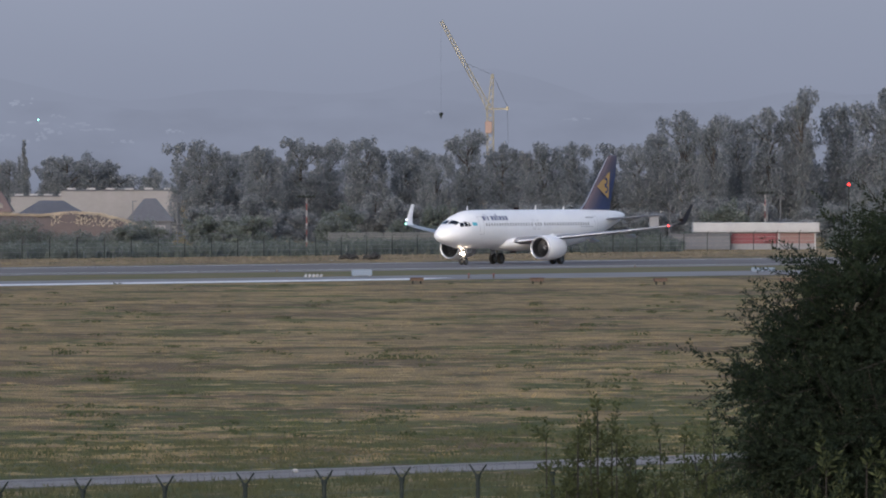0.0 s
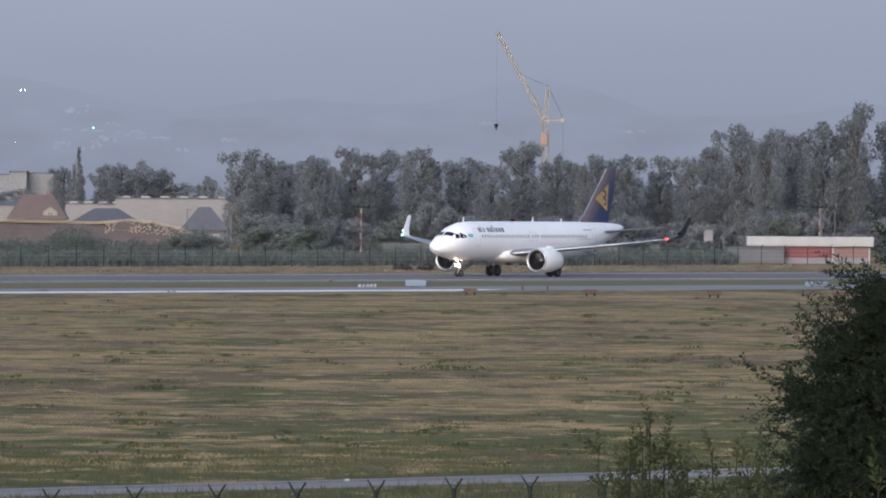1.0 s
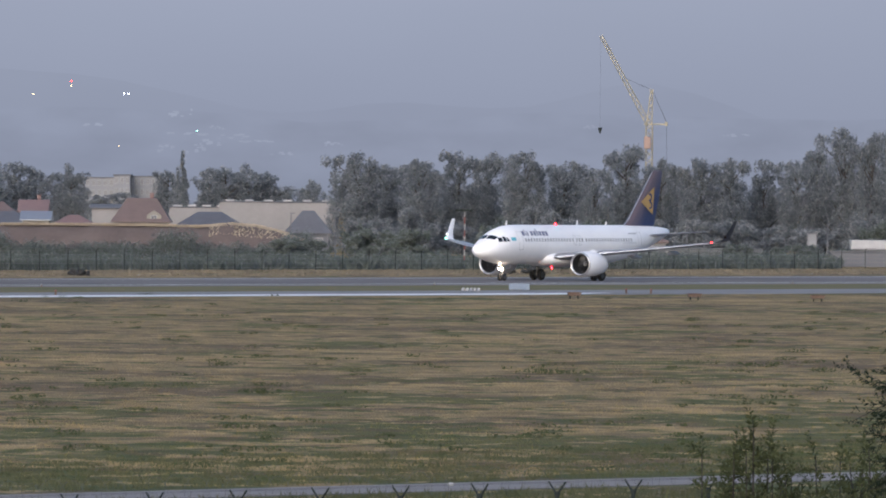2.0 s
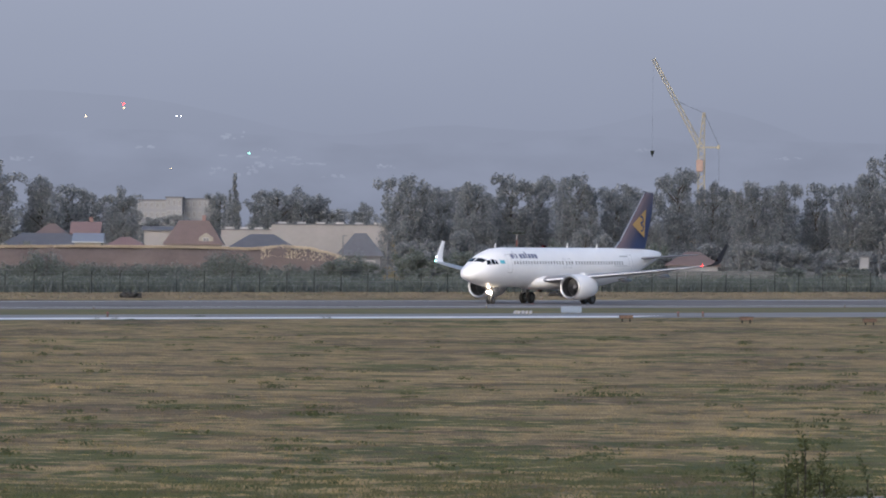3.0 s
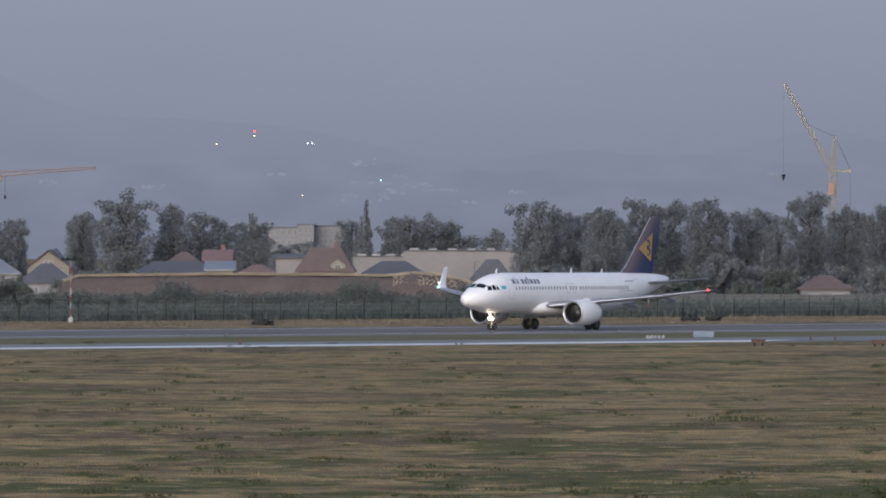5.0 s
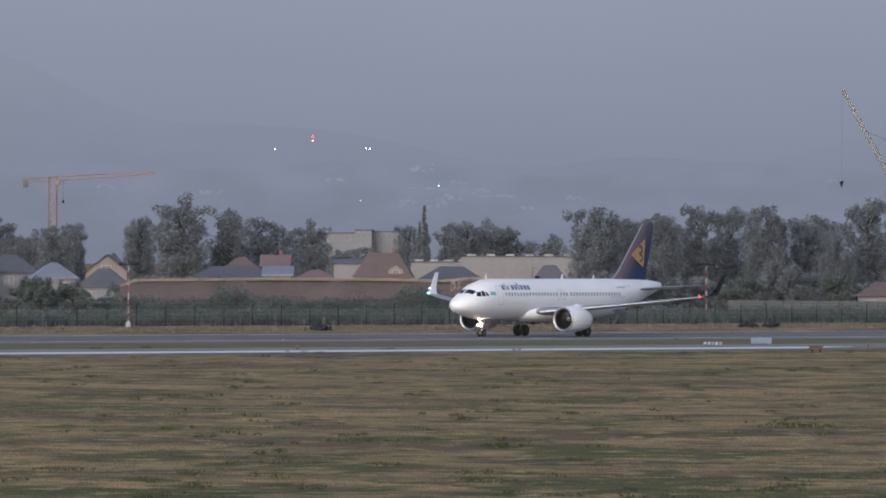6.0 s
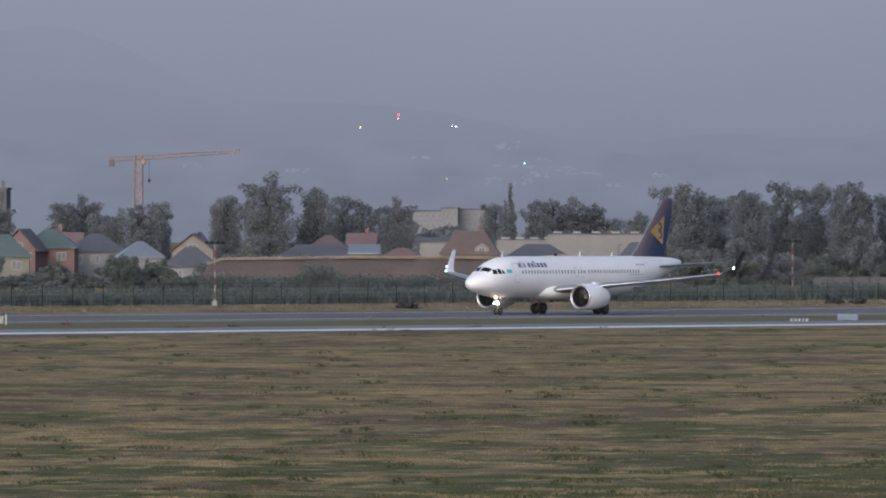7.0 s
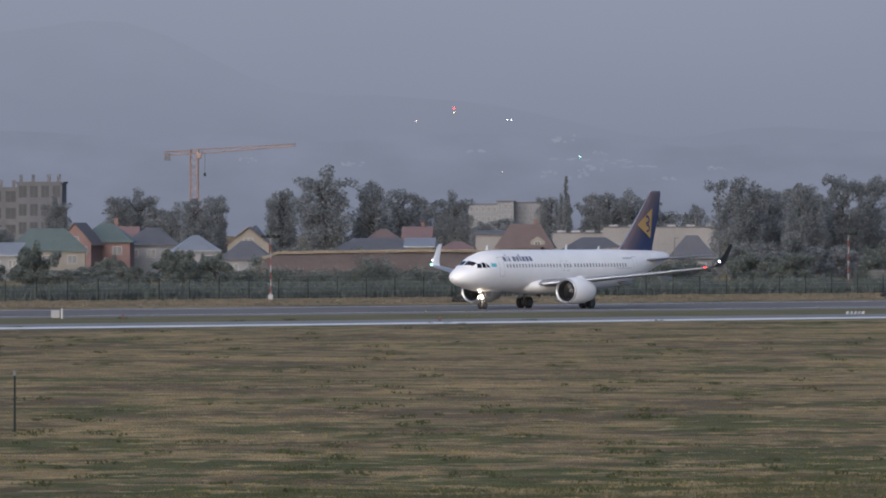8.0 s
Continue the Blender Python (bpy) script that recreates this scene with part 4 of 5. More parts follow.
house("house with a broad teal metal hip roof", -128.2, 1500, 11, 8, 4.0, 7.2, 4, PLASTER, ROOF_TEAL, "hip", 3)
house("red brick house with a steep gable", -125.5, 1525, 5.0, 9, 5.2, 8.0, -6, BRICK_RED, ROOF_BROWN, "gable_front", 2)
house("red brick house wing under a teal roof", -122.2, 1533, 7.6, 8, 5.2, 7.9, 0, BRICK_RED, ROOF_TEAL, "hip", 2, True)
house("small house with a bright red roof", -128.0, 1650, 2.8, 6, 5.6, 7.3, 0, PLASTER, ROOF_RED, "gable_side", 1)
house("white house with a dark hip roof", -116.4, 1545, 7.8, 8, 4.7, 7.2, 3, PLASTER_WHITE, ROOF_DARK, "hip", 3)
house("pale house with a light blue metal roof", -106.6, 1500, 6.0, 7, 4.0, 6.2, 8, PLASTER_WHITE, ROOF_BLUE, "hip", 2)
house("cream house with a gabled attic window", -105.3, 1600, 6.4, 8, 4.8, 7.3, 0, PLASTER, ROOF_BROWN, "gable_front", 2)
house("low house under a broad dark roof", -97.2, 1470, 6.6, 7, 2.9, 5.5, 0, PLASTER_WHITE, ROOF_DARK, "hip", 2)
house("long dark-roofed house behind the bank", -86.8, 1620, 13.5, 9, 3.5, 5.5, 0, PLASTER, ROOF_DARK, "hip", 4)
house("house with a red roof and white gable", -84.2, 1700, 4.2, 8, 5.3, 7.2, 0, PLASTER_WHITE, ROOF_RED, "gable_side", 2, True)
house("outbuilding with a pale metal roof", -76.9, 1560, 3.9, 6, 4.4, 5.7, 0, PLASTER, ROOF_BLUE, "gable_side", 2)
house("low house with a red-brown roof", -72.2, 1580, 5.6, 6, 3.7, 5.1, 0, PLASTER, ROOF_RED, "hip", 2)
house("yellow house with a tall brown mansard roof", -62.6, 1600, 8.4, 8, 4.1, 7.7, 0, PLASTER, ROOF_BROWN, "hip_steep", 2, True, True)
house("house with a dark hip roof behind the bank", -53.4, 1640, 9.6, 8, 3.5, 5.6, 0, PLASTER, ROOF_DARK, "hip", 3)
house("grey house with a dark pointed roof", -33.4, 1450, 5.8, 6, 3.2, 6.3, 0, RAW_CONCRETE, ROOF_DARK, "hip", 2)
house("low white house with two windows", 13.0, 1432, 6.8, 7, 2.4, 4.2, 0, PLASTER_WHITE, ROOF_BROWN, "hip", 2)
house("cream house with a pale roof and gable", -108.0, 1655, 3.6, 6, 5.2, 7.4, 0, PLASTER_WHITE, ROOF_DARK, "gable_front", 1)
house("small house under a pale roof among bushes", -132.4, 1480, 4.6, 6, 3.4, 5.2, 0, PLASTER_WHITE, ROOF_BLUE, "gable_side", 2)
house("distant house with a brown roof", -93.0, 1760, 6.0, 7, 4.6, 6.8, 0, PLASTER_WHITE, ROOF_BROWN, "hip", 2)


def warehouse(label, x, y, w, d, h, m, vents):
    wh = thing("warehouse", label, "warehouse", pose(x, y, 0))
    bm = bmesh.new()
    box(bm, (0, 0, h / 2), (w, d, h))
    part("wall", bm, m, wh)
    bm = bmesh.new()
    box(bm, (0, 0, h + 0.08), (w + 0.5, d + 0.5, 0.16), bevel=0.04)
    roof = part("roof", bm, RAW_CONCRETE, wh)
    for i in range(vents):
        bm = bmesh.new()
        vx = (i + 0.5) / vents * w - w / 2
        box(bm, (vx, -d * 0.3, h + 0.32), (1.5, 1.2, 0.32), bevel=0.05)
        part("roof_vent", bm, FRAME_WHITE, roof)
    n = int(w / 3)
    for i in range(n):
        bm = bmesh.new()
        box(bm, (-w / 2 + (i + 0.5) * w / n, -d / 2 - 0.03, h * 0.5), (w / n - 0.12, 0.08, h * 0.96))
        part("panel", bm, m, wh)
    return wh


warehouse("long beige warehouse with roof vents", -46.5, 1800, 20, 30, 7.1, PANEL, 6)
warehouse("long low beige warehouse", -60.2, 1802, 10, 30, 6.1, PANEL, 4)
house("white gabled shed wall beside the mansard house", -73.6, 1750, 6.2, 10, 5.9, 6.5, 0, PANEL, RAW_CONCRETE, "gable_side", 0)
house("white roof peak above the trees", 25.6, 2000, 3.8, 8, 12.6, 14.2, 0, PLASTER_WHITE, FRAME_WHITE, "gable_front", 1)


def apartment(label, x, y, w, d, h, storeys, bays, m, raw=False):
    ap = thing("apartment_building", label, "building", pose(x, y, 0))
    bm = bmesh.new()
    box(bm, (0, 0, h / 2), (w, d, h))
    part("wall", bm, m, ap)
    bm = bmesh.new()
    box(bm, (0, 0, h + 0.2), (w + 0.6, d + 0.6, 0.4))
    if raw:
        for px in (-w * 0.42, -w * 0.15, w * 0.2, w * 0.42):
            box(bm, (px, -d * 0.4, h + 1.1), (0.7, 0.7, 1.8))
    part("roof", bm, RAW_CONCRETE, ap)
    for s in range(storeys):
        for b in range(bays):
            window(ap, -w / 2 + (b + 0.5) * w / bays, -d / 2, h * (s + 0.55) / storeys, w / bays * (0.72 if raw else 0.55), h / storeys * (0.66 if raw else 0.55), VOID if raw else APT_PANE, RAW_CONCRETE if raw else FRAME_WHITE)
    return ap


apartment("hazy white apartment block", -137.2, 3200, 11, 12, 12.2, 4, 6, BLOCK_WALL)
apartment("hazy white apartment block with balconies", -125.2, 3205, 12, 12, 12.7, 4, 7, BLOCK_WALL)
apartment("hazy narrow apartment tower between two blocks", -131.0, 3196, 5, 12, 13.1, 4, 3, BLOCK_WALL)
apartment("unfinished concrete building with open storeys", -197.8, 2300, 10, 12, 16.2, 4, 4, RAW_CONCRETE, True)
apartment("unfinished concrete building with window openings", -210.0, 2310, 13, 12, 15.0, 4, 4, RAW_CONCRETE, True)


# the low red and white airfield building
def field_station():
    st = thing("airfield_station", "low white airfield building with a red band", "building", pose(47.3, 1336, 0))
    bm = bmesh.new()
    box(bm, (0, 0, 1.1), (15.4, 5, 2.2))
    part("wall", bm, PLASTER_WHITE, st)
    bm = bmesh.new()
    box(bm, (0, -0.1, 2.85), (16.3, 6.0, 1.25), bevel=0.05)
    part("roof", bm, mat("white_roof_edge", (0.34, 0.34, 0.355), (0.29, 0.29, 0.30), 0.6, 0.6), st, "thick white flat roof")
    for x, w, m, nm in ((-0.4, 6.4, PAINT_RED, "red_band"), (5.4, 4.6, BRICK_RED, "side_band")):
        bm = bmesh.new()
        box(bm, (x, -2.53, 1.45), (w, 0.06, 1.35))
        part(nm, bm, m, st, "dark red painted band")
    for x in (-3.7, 2.9, 7.6):
        bm = bmesh.new()
        box(bm, (x, -2.56, 1.1), (0.18, 0.12, 2.2))
        part("pilaster", bm, FRAME_WHITE, st)
    return st


field_station()
annex = thing("dark_shed", "low dark grey shed beside the station", "shed", pose(40.2, 1334, 0))
bm = bmesh.new()
box(bm, (0, 0, 0.95), (7.5, 4, 1.9), bevel=0.05)
part("wall", bm, ROOF_DARK, annex)
bm = bmesh.new()
box(bm, (0, 0, 1.98), (7.9, 4.4, 0.16))
part("roof", bm, RAW_CONCRETE, annex)
cab = thing("white_cabin", "small pale cabin at the foot of the trees", "cabin", pose(36.0, 1405, 0))
bm = bmesh.new()
box(bm, (0, 0, 2.0), (1.3, 1.3, 4.0), bevel=0.1)
part("wall", bm, PLASTER_WHITE, cab)
bm = bmesh.new()
box(bm, (0, 0, 4.08), (1.6, 1.6, 0.16))
part("roof", bm, RAW_CONCRETE, cab)


# ---- concrete panel wall behind the weeds ----
wall = thing("panel_wall", "grey concrete panel wall behind the weeds", "wall")
shape = None
for i in range(15):
    if shape is None:
        bm = bmesh.new()
        box(bm, (0, 0, 0.98), (2.42, 0.14, 1.96), bevel=0.03)
        for k in (-0.6, 0.6):
            box(bm, (k, -0.08, 1.0), (1.0, 0.06, 1.5), bevel=0.02)
        pan = part("panel", bm, mat("weathered_panel", (0.072, 0.076, 0.080), (0.10, 0.104, 0.108), 0.6, 0.9), wall)
        shape = pan.data
    else:
        pan = new("panel", shape)
        pan.parent = wall
    pan.location = (-7 + 2.5 * i, 1396 + 0.06 * i, -0.02)


# ---- earth bank ----
def bank():
    bm = bmesh.new()
    nx, ny = 150, 14
    prof = [(-92.5, 0.2), (-91.3, 3.3), (-89.2, 4.1), (-70.7, 4.35), (-55.2, 4.35), (-47.5, 4.2), (-43.0, 4.6), (-39.5, 4.3), (-36.0, 3.4), (-33.0, 2.3), (-30.0, 0.1)]
    xs, hs = [p[0] for p in prof], [p[1] for p in prof]
    g = []
    for i in range(nx + 1):
        x = -92.5 + 62.5 * i / nx
        top = float(np.interp(x, xs, hs)) + 0.12 * noise.noise((x * 0.5, 0, 0)) + (0.35 * noise.noise((x * 0.4, 7, 0)) if x > -48 else 0)
        row = []
        for j in range(ny + 1):
            k = j / ny
            cross = min(1.0, 1.75 * math.sin(math.pi * k) ** 0.8)
            y = 1408 + 26 * k
            row.append(bm.verts.new((x, y, max(0, top * cross) + 0.25 * cross * noise.noise((x * 0.35, y * 0.3, 2)) * (1 if 0.2 < k < 0.8 else 1.6) - 0.05)))
        g.append(row)
    for i in range(nx):
        for j in range(ny):
            bm.faces.new((g[i][j], g[i + 1][j], g[i + 1][j + 1], g[i][j + 1]))
    ob = tagged(part("earth_bank", bm, SOIL, smooth=True), "long brown earth bank with a dry grass crest", "earth bank", kind="structure")
    rng = np.random.default_rng(5)
    v, f = [], []
    for _ in range(9000):
        x = rng.uniform(-91, -33)
        top = float(np.interp(x, xs, hs))
        deep = x > -46
        y = rng.uniform(1412.6, 1413.4) if not deep else rng.uniform(1410.5, 1424)
        cross = min(1.0, 1.75 * math.sin(math.pi * (y - 1408) / 26) ** 0.8)
        z = top * cross
        h, w = rng.uniform(0.10, 0.32), rng.uniform(0.05, 0.14)
        k = len(v)
        v += [(x - w, y, z - 0.12), (x + w, y, z - 0.12), (x + rng.normal() * 0.2, y + rng.normal() * 0.2, z + h)]
        f.append((k, k + 1, k + 2))
    tagged(quads((v, f), "crest_grass", CREST_STRAW), "pale dry grass on the crest of the bank", "grass", kind="stuff")
    v2, f2 = [], []
    for _ in range(330):
        x, y = rng.uniform(-92, -32), rng.uniform(1402, 1410)
        tall = rng.uniform(0.7, 1.5) + (1.1 if noise.noise((x * 0.11, 3, 1)) > 0.1 else 0)
        lob = [((x, y, tall * 0.7), (rng.uniform(0.7, 1.6), 0.8, tall))]
        v, f = leaf_cloud(rng, lob, 110, 0.14)
        o = len(v2)
        v2 += v
        f2 += [tuple(a + o for a in q) for q in f]
    tagged(quads((v2, f2), "bank_shrubs", LEAF_MID), "low dark green shrubs against the bank", "shrubs", kind="stuff")


bank()


# ---- cranes ----
def lattice(bm, p0, p1, w, n, r, w1=None):
    p0, p1 = Vector(p0), Vector(p1)
    d = (p1 - p0).normalized()
    a = d.cross(Vector((0, 1, 0)))
    if a.length < 0.1:
        a = d.cross(Vector((1, 0, 0)))
    a.normalize()
    b = d.cross(a)
    w1 = w if w1 is None else w1
    ring = []
    for i in range(n + 1):
        c, ww = p0 + (p1 - p0) * i / n, (w + (w1 - w) * i / n) / 2
        ring.append([c + a * ww + b * ww, c - a * ww + b * ww, c - a * ww - b * ww, c + a * ww - b * ww])
    for q in range(4):
        tube(bm, ring[0][q], ring[-1][q], r, seg=4)
    for i in range(n):
        for q in range(4):
            tube(bm, ring[i][q], ring[i + 1][(q + 1) % 4], r * 0.6, seg=3)
    return bm


def luffing_crane():
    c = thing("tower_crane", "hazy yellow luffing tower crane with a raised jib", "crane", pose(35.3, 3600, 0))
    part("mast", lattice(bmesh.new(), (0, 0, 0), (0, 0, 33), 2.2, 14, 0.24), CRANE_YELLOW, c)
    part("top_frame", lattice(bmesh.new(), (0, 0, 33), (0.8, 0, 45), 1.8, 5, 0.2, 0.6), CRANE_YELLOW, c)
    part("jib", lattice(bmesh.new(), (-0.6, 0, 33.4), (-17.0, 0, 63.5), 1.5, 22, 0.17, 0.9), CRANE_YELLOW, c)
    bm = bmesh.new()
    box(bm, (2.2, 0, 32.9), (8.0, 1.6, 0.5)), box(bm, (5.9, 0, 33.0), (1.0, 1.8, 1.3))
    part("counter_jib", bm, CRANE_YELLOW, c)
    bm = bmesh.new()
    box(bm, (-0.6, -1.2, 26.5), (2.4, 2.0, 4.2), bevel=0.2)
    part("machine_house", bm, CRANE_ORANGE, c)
    bm = bmesh.new()
    tube(bm, (0.8, 0, 45), (6.2, 0, 33.3), 0.06, seg=4), tube(bm, (0.8, 0, 44.8), (-9.0, 0, 49.0), 0.05, seg=4), tube(bm, (6.0, 0, 33), (6.2, 0, 19), 0.04, seg=4)
    part("stay", bm, STEEL_DARK, c)
    bm = bmesh.new()
    tube(bm, (-17.1, 0, 63.5), (-17.1, 0, 31.5), 0.018, seg=4)
    part("hoist_rope", bm, STEEL_DARK, c)
    bm = bmesh.new()
    tube(bm, (-17.1, 0, 29.4), (-17.1, 0, 31.6), 0.1, 0.8, seg=8)
    part("hook_block", bm, STEEL_DARK, c)


def hammerhead_crane():
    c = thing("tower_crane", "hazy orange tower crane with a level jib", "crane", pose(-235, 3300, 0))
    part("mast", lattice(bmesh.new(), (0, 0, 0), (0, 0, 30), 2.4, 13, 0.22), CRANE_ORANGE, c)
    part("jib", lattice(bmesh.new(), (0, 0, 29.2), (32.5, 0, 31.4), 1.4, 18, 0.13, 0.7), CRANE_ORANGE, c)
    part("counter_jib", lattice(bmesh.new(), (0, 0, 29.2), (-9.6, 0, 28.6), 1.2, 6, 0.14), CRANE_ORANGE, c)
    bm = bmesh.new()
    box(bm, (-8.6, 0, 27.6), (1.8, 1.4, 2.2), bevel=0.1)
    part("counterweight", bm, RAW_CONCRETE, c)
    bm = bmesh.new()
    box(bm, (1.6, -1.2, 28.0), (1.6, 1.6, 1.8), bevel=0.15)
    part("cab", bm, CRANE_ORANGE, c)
    bm = bmesh.new()
    tube(bm, (3.4, 0, 29), (3.4, 0, 22), 0.05, seg=4), box(bm, (3.4, 0, 22), (0.7, 0.5, 1.0))
    part("hoist_rope", bm, STEEL_DARK, c)


luffing_crane()
hammerhead_crane()


# ---- lights and pale blocks far off in the haze, on the slopes ----
def on_slope(dist, bearing, rise):
    """A point on a backdrop: bearing and rise as metres aside and up for each metre of distance."""
    y = dist / math.sqrt(1 + bearing * bearing)
    return bearing * y, y, EYE_Z + rise * y


def far_lamp(label, dist, bearing, rise, r, m):
    x, y, z = on_slope(dist, bearing, rise)
    lamp = thing("distant_lamp", label, "lamp", pose(x, y, z), group="distant lamps")
    bm = bmesh.new()
    box(bm, (0, 0.9, -0.2), (0.25, 2.2, 0.25))
    part("bracket", bm, STEEL_DARK, lamp)
    bm = bmesh.new()
    bmesh.ops.create_uvsphere(bm, u_segments=8, v_segments=6, radius=r * 0.62)
    part("lamp_head", bm, m, lamp)


for lb, dist, bearing, rise, r, m in (("small green lamp far off in the haze", 4298, -0.03385, 0.0055, 0.5, LAMP_GREEN), ("white lamp far off in the haze", 4598, -0.0409, 0.00905, 0.42, LAMP_WHITE),
                                      ("white lamp far off in the haze", 4598, -0.04048, 0.00905, 0.42, LAMP_WHITE), ("red lamp on a distant slope", 4598, -0.04605, 0.0102, 0.6, LAMP_RED),
                                      ("amber lamp on a distant slope", 4598, -0.04605, 0.00978, 0.45, LAMP_AMBER), ("amber lamp far off in the haze", 4598, -0.0497, 0.00895, 0.5, LAMP_AMBER),
                                      ("faint white lamp far off in the haze", 4298, -0.0414, 0.00398, 0.32, LAMP_AMBER), ("faint white lamp far off in the haze", 4598, -0.0461, 0.0068, 0.3, LAMP_AMBER)):
    far_lamp(lb, dist, bearing, rise, r, m)
warn = thing("warning_light", "red warning lamp on a thin pole", "lamp", pose(62.2, 1400, 0))
bm = bmesh.new()
tube(bm, (0, 0, 0), (0, 0, 8.2), 0.08, 0.05, seg=8)
part("pole", bm, STEEL_DARK, warn)
bm = bmesh.new()
bmesh.ops.create_uvsphere(bm, u_segments=8, v_segments=6, radius=0.14, matrix=Matrix.Translation((0, 0, 8.3)))
part("lamp_head", bm, LAMP_RED, warn)
# the blocks are no lamps: their hazy paleness is painted as a glow
BLOCK_GLOW = distance_backdrop("haze_glow_block", (0.222, 0.238, 0.285), (0.262, 0.280, 0.33), 40.0, 0.15, 0.05)
rng = np.random.default_rng(8)
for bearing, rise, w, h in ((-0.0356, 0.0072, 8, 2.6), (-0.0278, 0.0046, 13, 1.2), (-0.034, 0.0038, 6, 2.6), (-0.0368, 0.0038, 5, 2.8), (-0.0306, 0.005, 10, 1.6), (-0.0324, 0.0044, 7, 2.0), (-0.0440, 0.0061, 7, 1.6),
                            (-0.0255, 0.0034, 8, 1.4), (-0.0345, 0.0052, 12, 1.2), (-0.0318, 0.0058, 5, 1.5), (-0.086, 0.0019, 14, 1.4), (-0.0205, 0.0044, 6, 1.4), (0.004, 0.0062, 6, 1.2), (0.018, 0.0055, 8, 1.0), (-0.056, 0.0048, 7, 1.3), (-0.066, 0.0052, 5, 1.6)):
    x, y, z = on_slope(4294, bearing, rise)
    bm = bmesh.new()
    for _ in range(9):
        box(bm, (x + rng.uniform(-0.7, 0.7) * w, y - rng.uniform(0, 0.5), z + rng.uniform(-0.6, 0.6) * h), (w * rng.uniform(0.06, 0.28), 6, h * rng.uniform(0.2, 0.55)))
    tagged(part("backdrop_building", bm, BLOCK_GLOW), "pale city block lost in haze", "building", kind="structure")


# ---- things on the airfield ----
BOARD_BLUE = mat("board_pale_blue", (0.135, 0.175, 0.235), (0.165, 0.205, 0.265), 1.0, 0.5)
RUST = mat("brown_casing", (0.085, 0.055, 0.042), (0.12, 0.078, 0.058), 2.0, 0.7)
WHITEPAINT = mat("white_paint", (0.34, 0.34, 0.345), (0.28, 0.28, 0.285), 1.5, 0.6)
FIELD_WEED = leafy("field_weed_leaves", (0.048, 0.058, 0.026), (0.075, 0.085, 0.04), 0.3)
REDPAINT = mat("mast_red", (0.20, 0.085, 0.08), (0.22, 0.06, 0.055), 1.5, 0.6)


def light_mast(x, y, h):
    m = thing("light_mast", "red and white banded steel mast with a dark cross-arm", "mast", pose(x, y, 0), group="airfield masts")
    n = 9
    for i in range(n):
        bm = bmesh.new()
        tube(bm, (0, 0, h * i / n), (0, 0, h * (i + 1) / n), 0.078 - 0.002 * i, 0.078 - 0.002 * (i + 1), seg=10)
        part("mast_section", bm, WHITEPAINT if i % 2 == 0 else REDPAINT, m, "white section" if i % 2 == 0 else "red section")
    bm = bmesh.new()
    box(bm, (0, 0, 0.3), (0.5, 0.5, 0.6), bevel=0.05)
    part("base_box", bm, WHITEPAINT, m)
    bm = bmesh.new()
    box(bm, (0, 0, h + 0.02), (2.1, 0.22, 0.18), bevel=0.03), tube(bm, (0, 0, h), (0, 0, h + 0.6), 0.04, seg=6)
    for dx in (-0.9, -0.35, 0.35, 0.9):
        box(bm, (dx, -0.12, h + 0.14), (0.38, 0.3, 0.22), bevel=0.03)
    part("cross_arm", bm, STEEL_DARK, m, "dark lamp cross-arm")


for x, y, h in ((-9.9, 1247, 7.0), (-72.6, 1138, 6.9), (49.2, 1354, 7.2)):
    light_mast(x, y, h)
for x, y, h in ((38.5, 1420, 5.4), (53.7, 1420, 6.5), (-35.1, 1420, 6.2), (-29.0, 1420, 6.1), (19.2, 1420, 5.5), (51.9, 1420, 6.0)):
    pole = thing("street_pole", "plain grey pole beyond the fence", "pole", pose(x, y, 0), group="poles beyond the fence")
    bm = bmesh.new()
    tube(bm, (0, 0, 0), (0, 0, h), 0.11, 0.07, seg=8)
    part("shaft", bm, RAW_CONCRETE, pole)
    bm = bmesh.new()
    box(bm, (0.25, 0, h - 0.05), (0.7, 0.16, 0.12))
    part("lamp_head", bm, RAW_CONCRETE, pole)


def sign_board(x, y, w, h, label):
    s = thing("sign_board", label, "sign", pose(x, y, 0, 0, 0, 4), group="airfield sign boards")
    bm = bmesh.new()
    box(bm, (0, 0, 0.16 + h / 2), (w, 0.18, h), bevel=0.03)
    part("panel", bm, BOARD_BLUE, s)
    for dx in (-w * 0.35, w * 0.35):
        bm = bmesh.new()
        tube(bm, (dx, 0, 0), (dx, 0, 0.2), 0.05, seg=8)
        part("leg", bm, WIRE, s)


sign_board(-2.55, 974, 1.95, 0.58, "pale blue airfield board on short legs")
sign_board(36.5, 1010, 2.3, 0.40, "low pale board beside the taxiway")
b = thing("marker_box", "grey marker box with a white end panel", "marker", pose(-78.2, 930, 0))
bm = bmesh.new()
box(bm, (-0.55, 0, 0.45), (0.8, 0.5, 0.7), bevel=0.03)
part("body", bm, WINGGREY, b)
bm = bmesh.new()
box(bm, (0.05, -0.05, 0.5), (0.2, 0.6, 0.95), bevel=0.02)
part("end_panel", bm, WHITEPAINT, b, "white end panel")


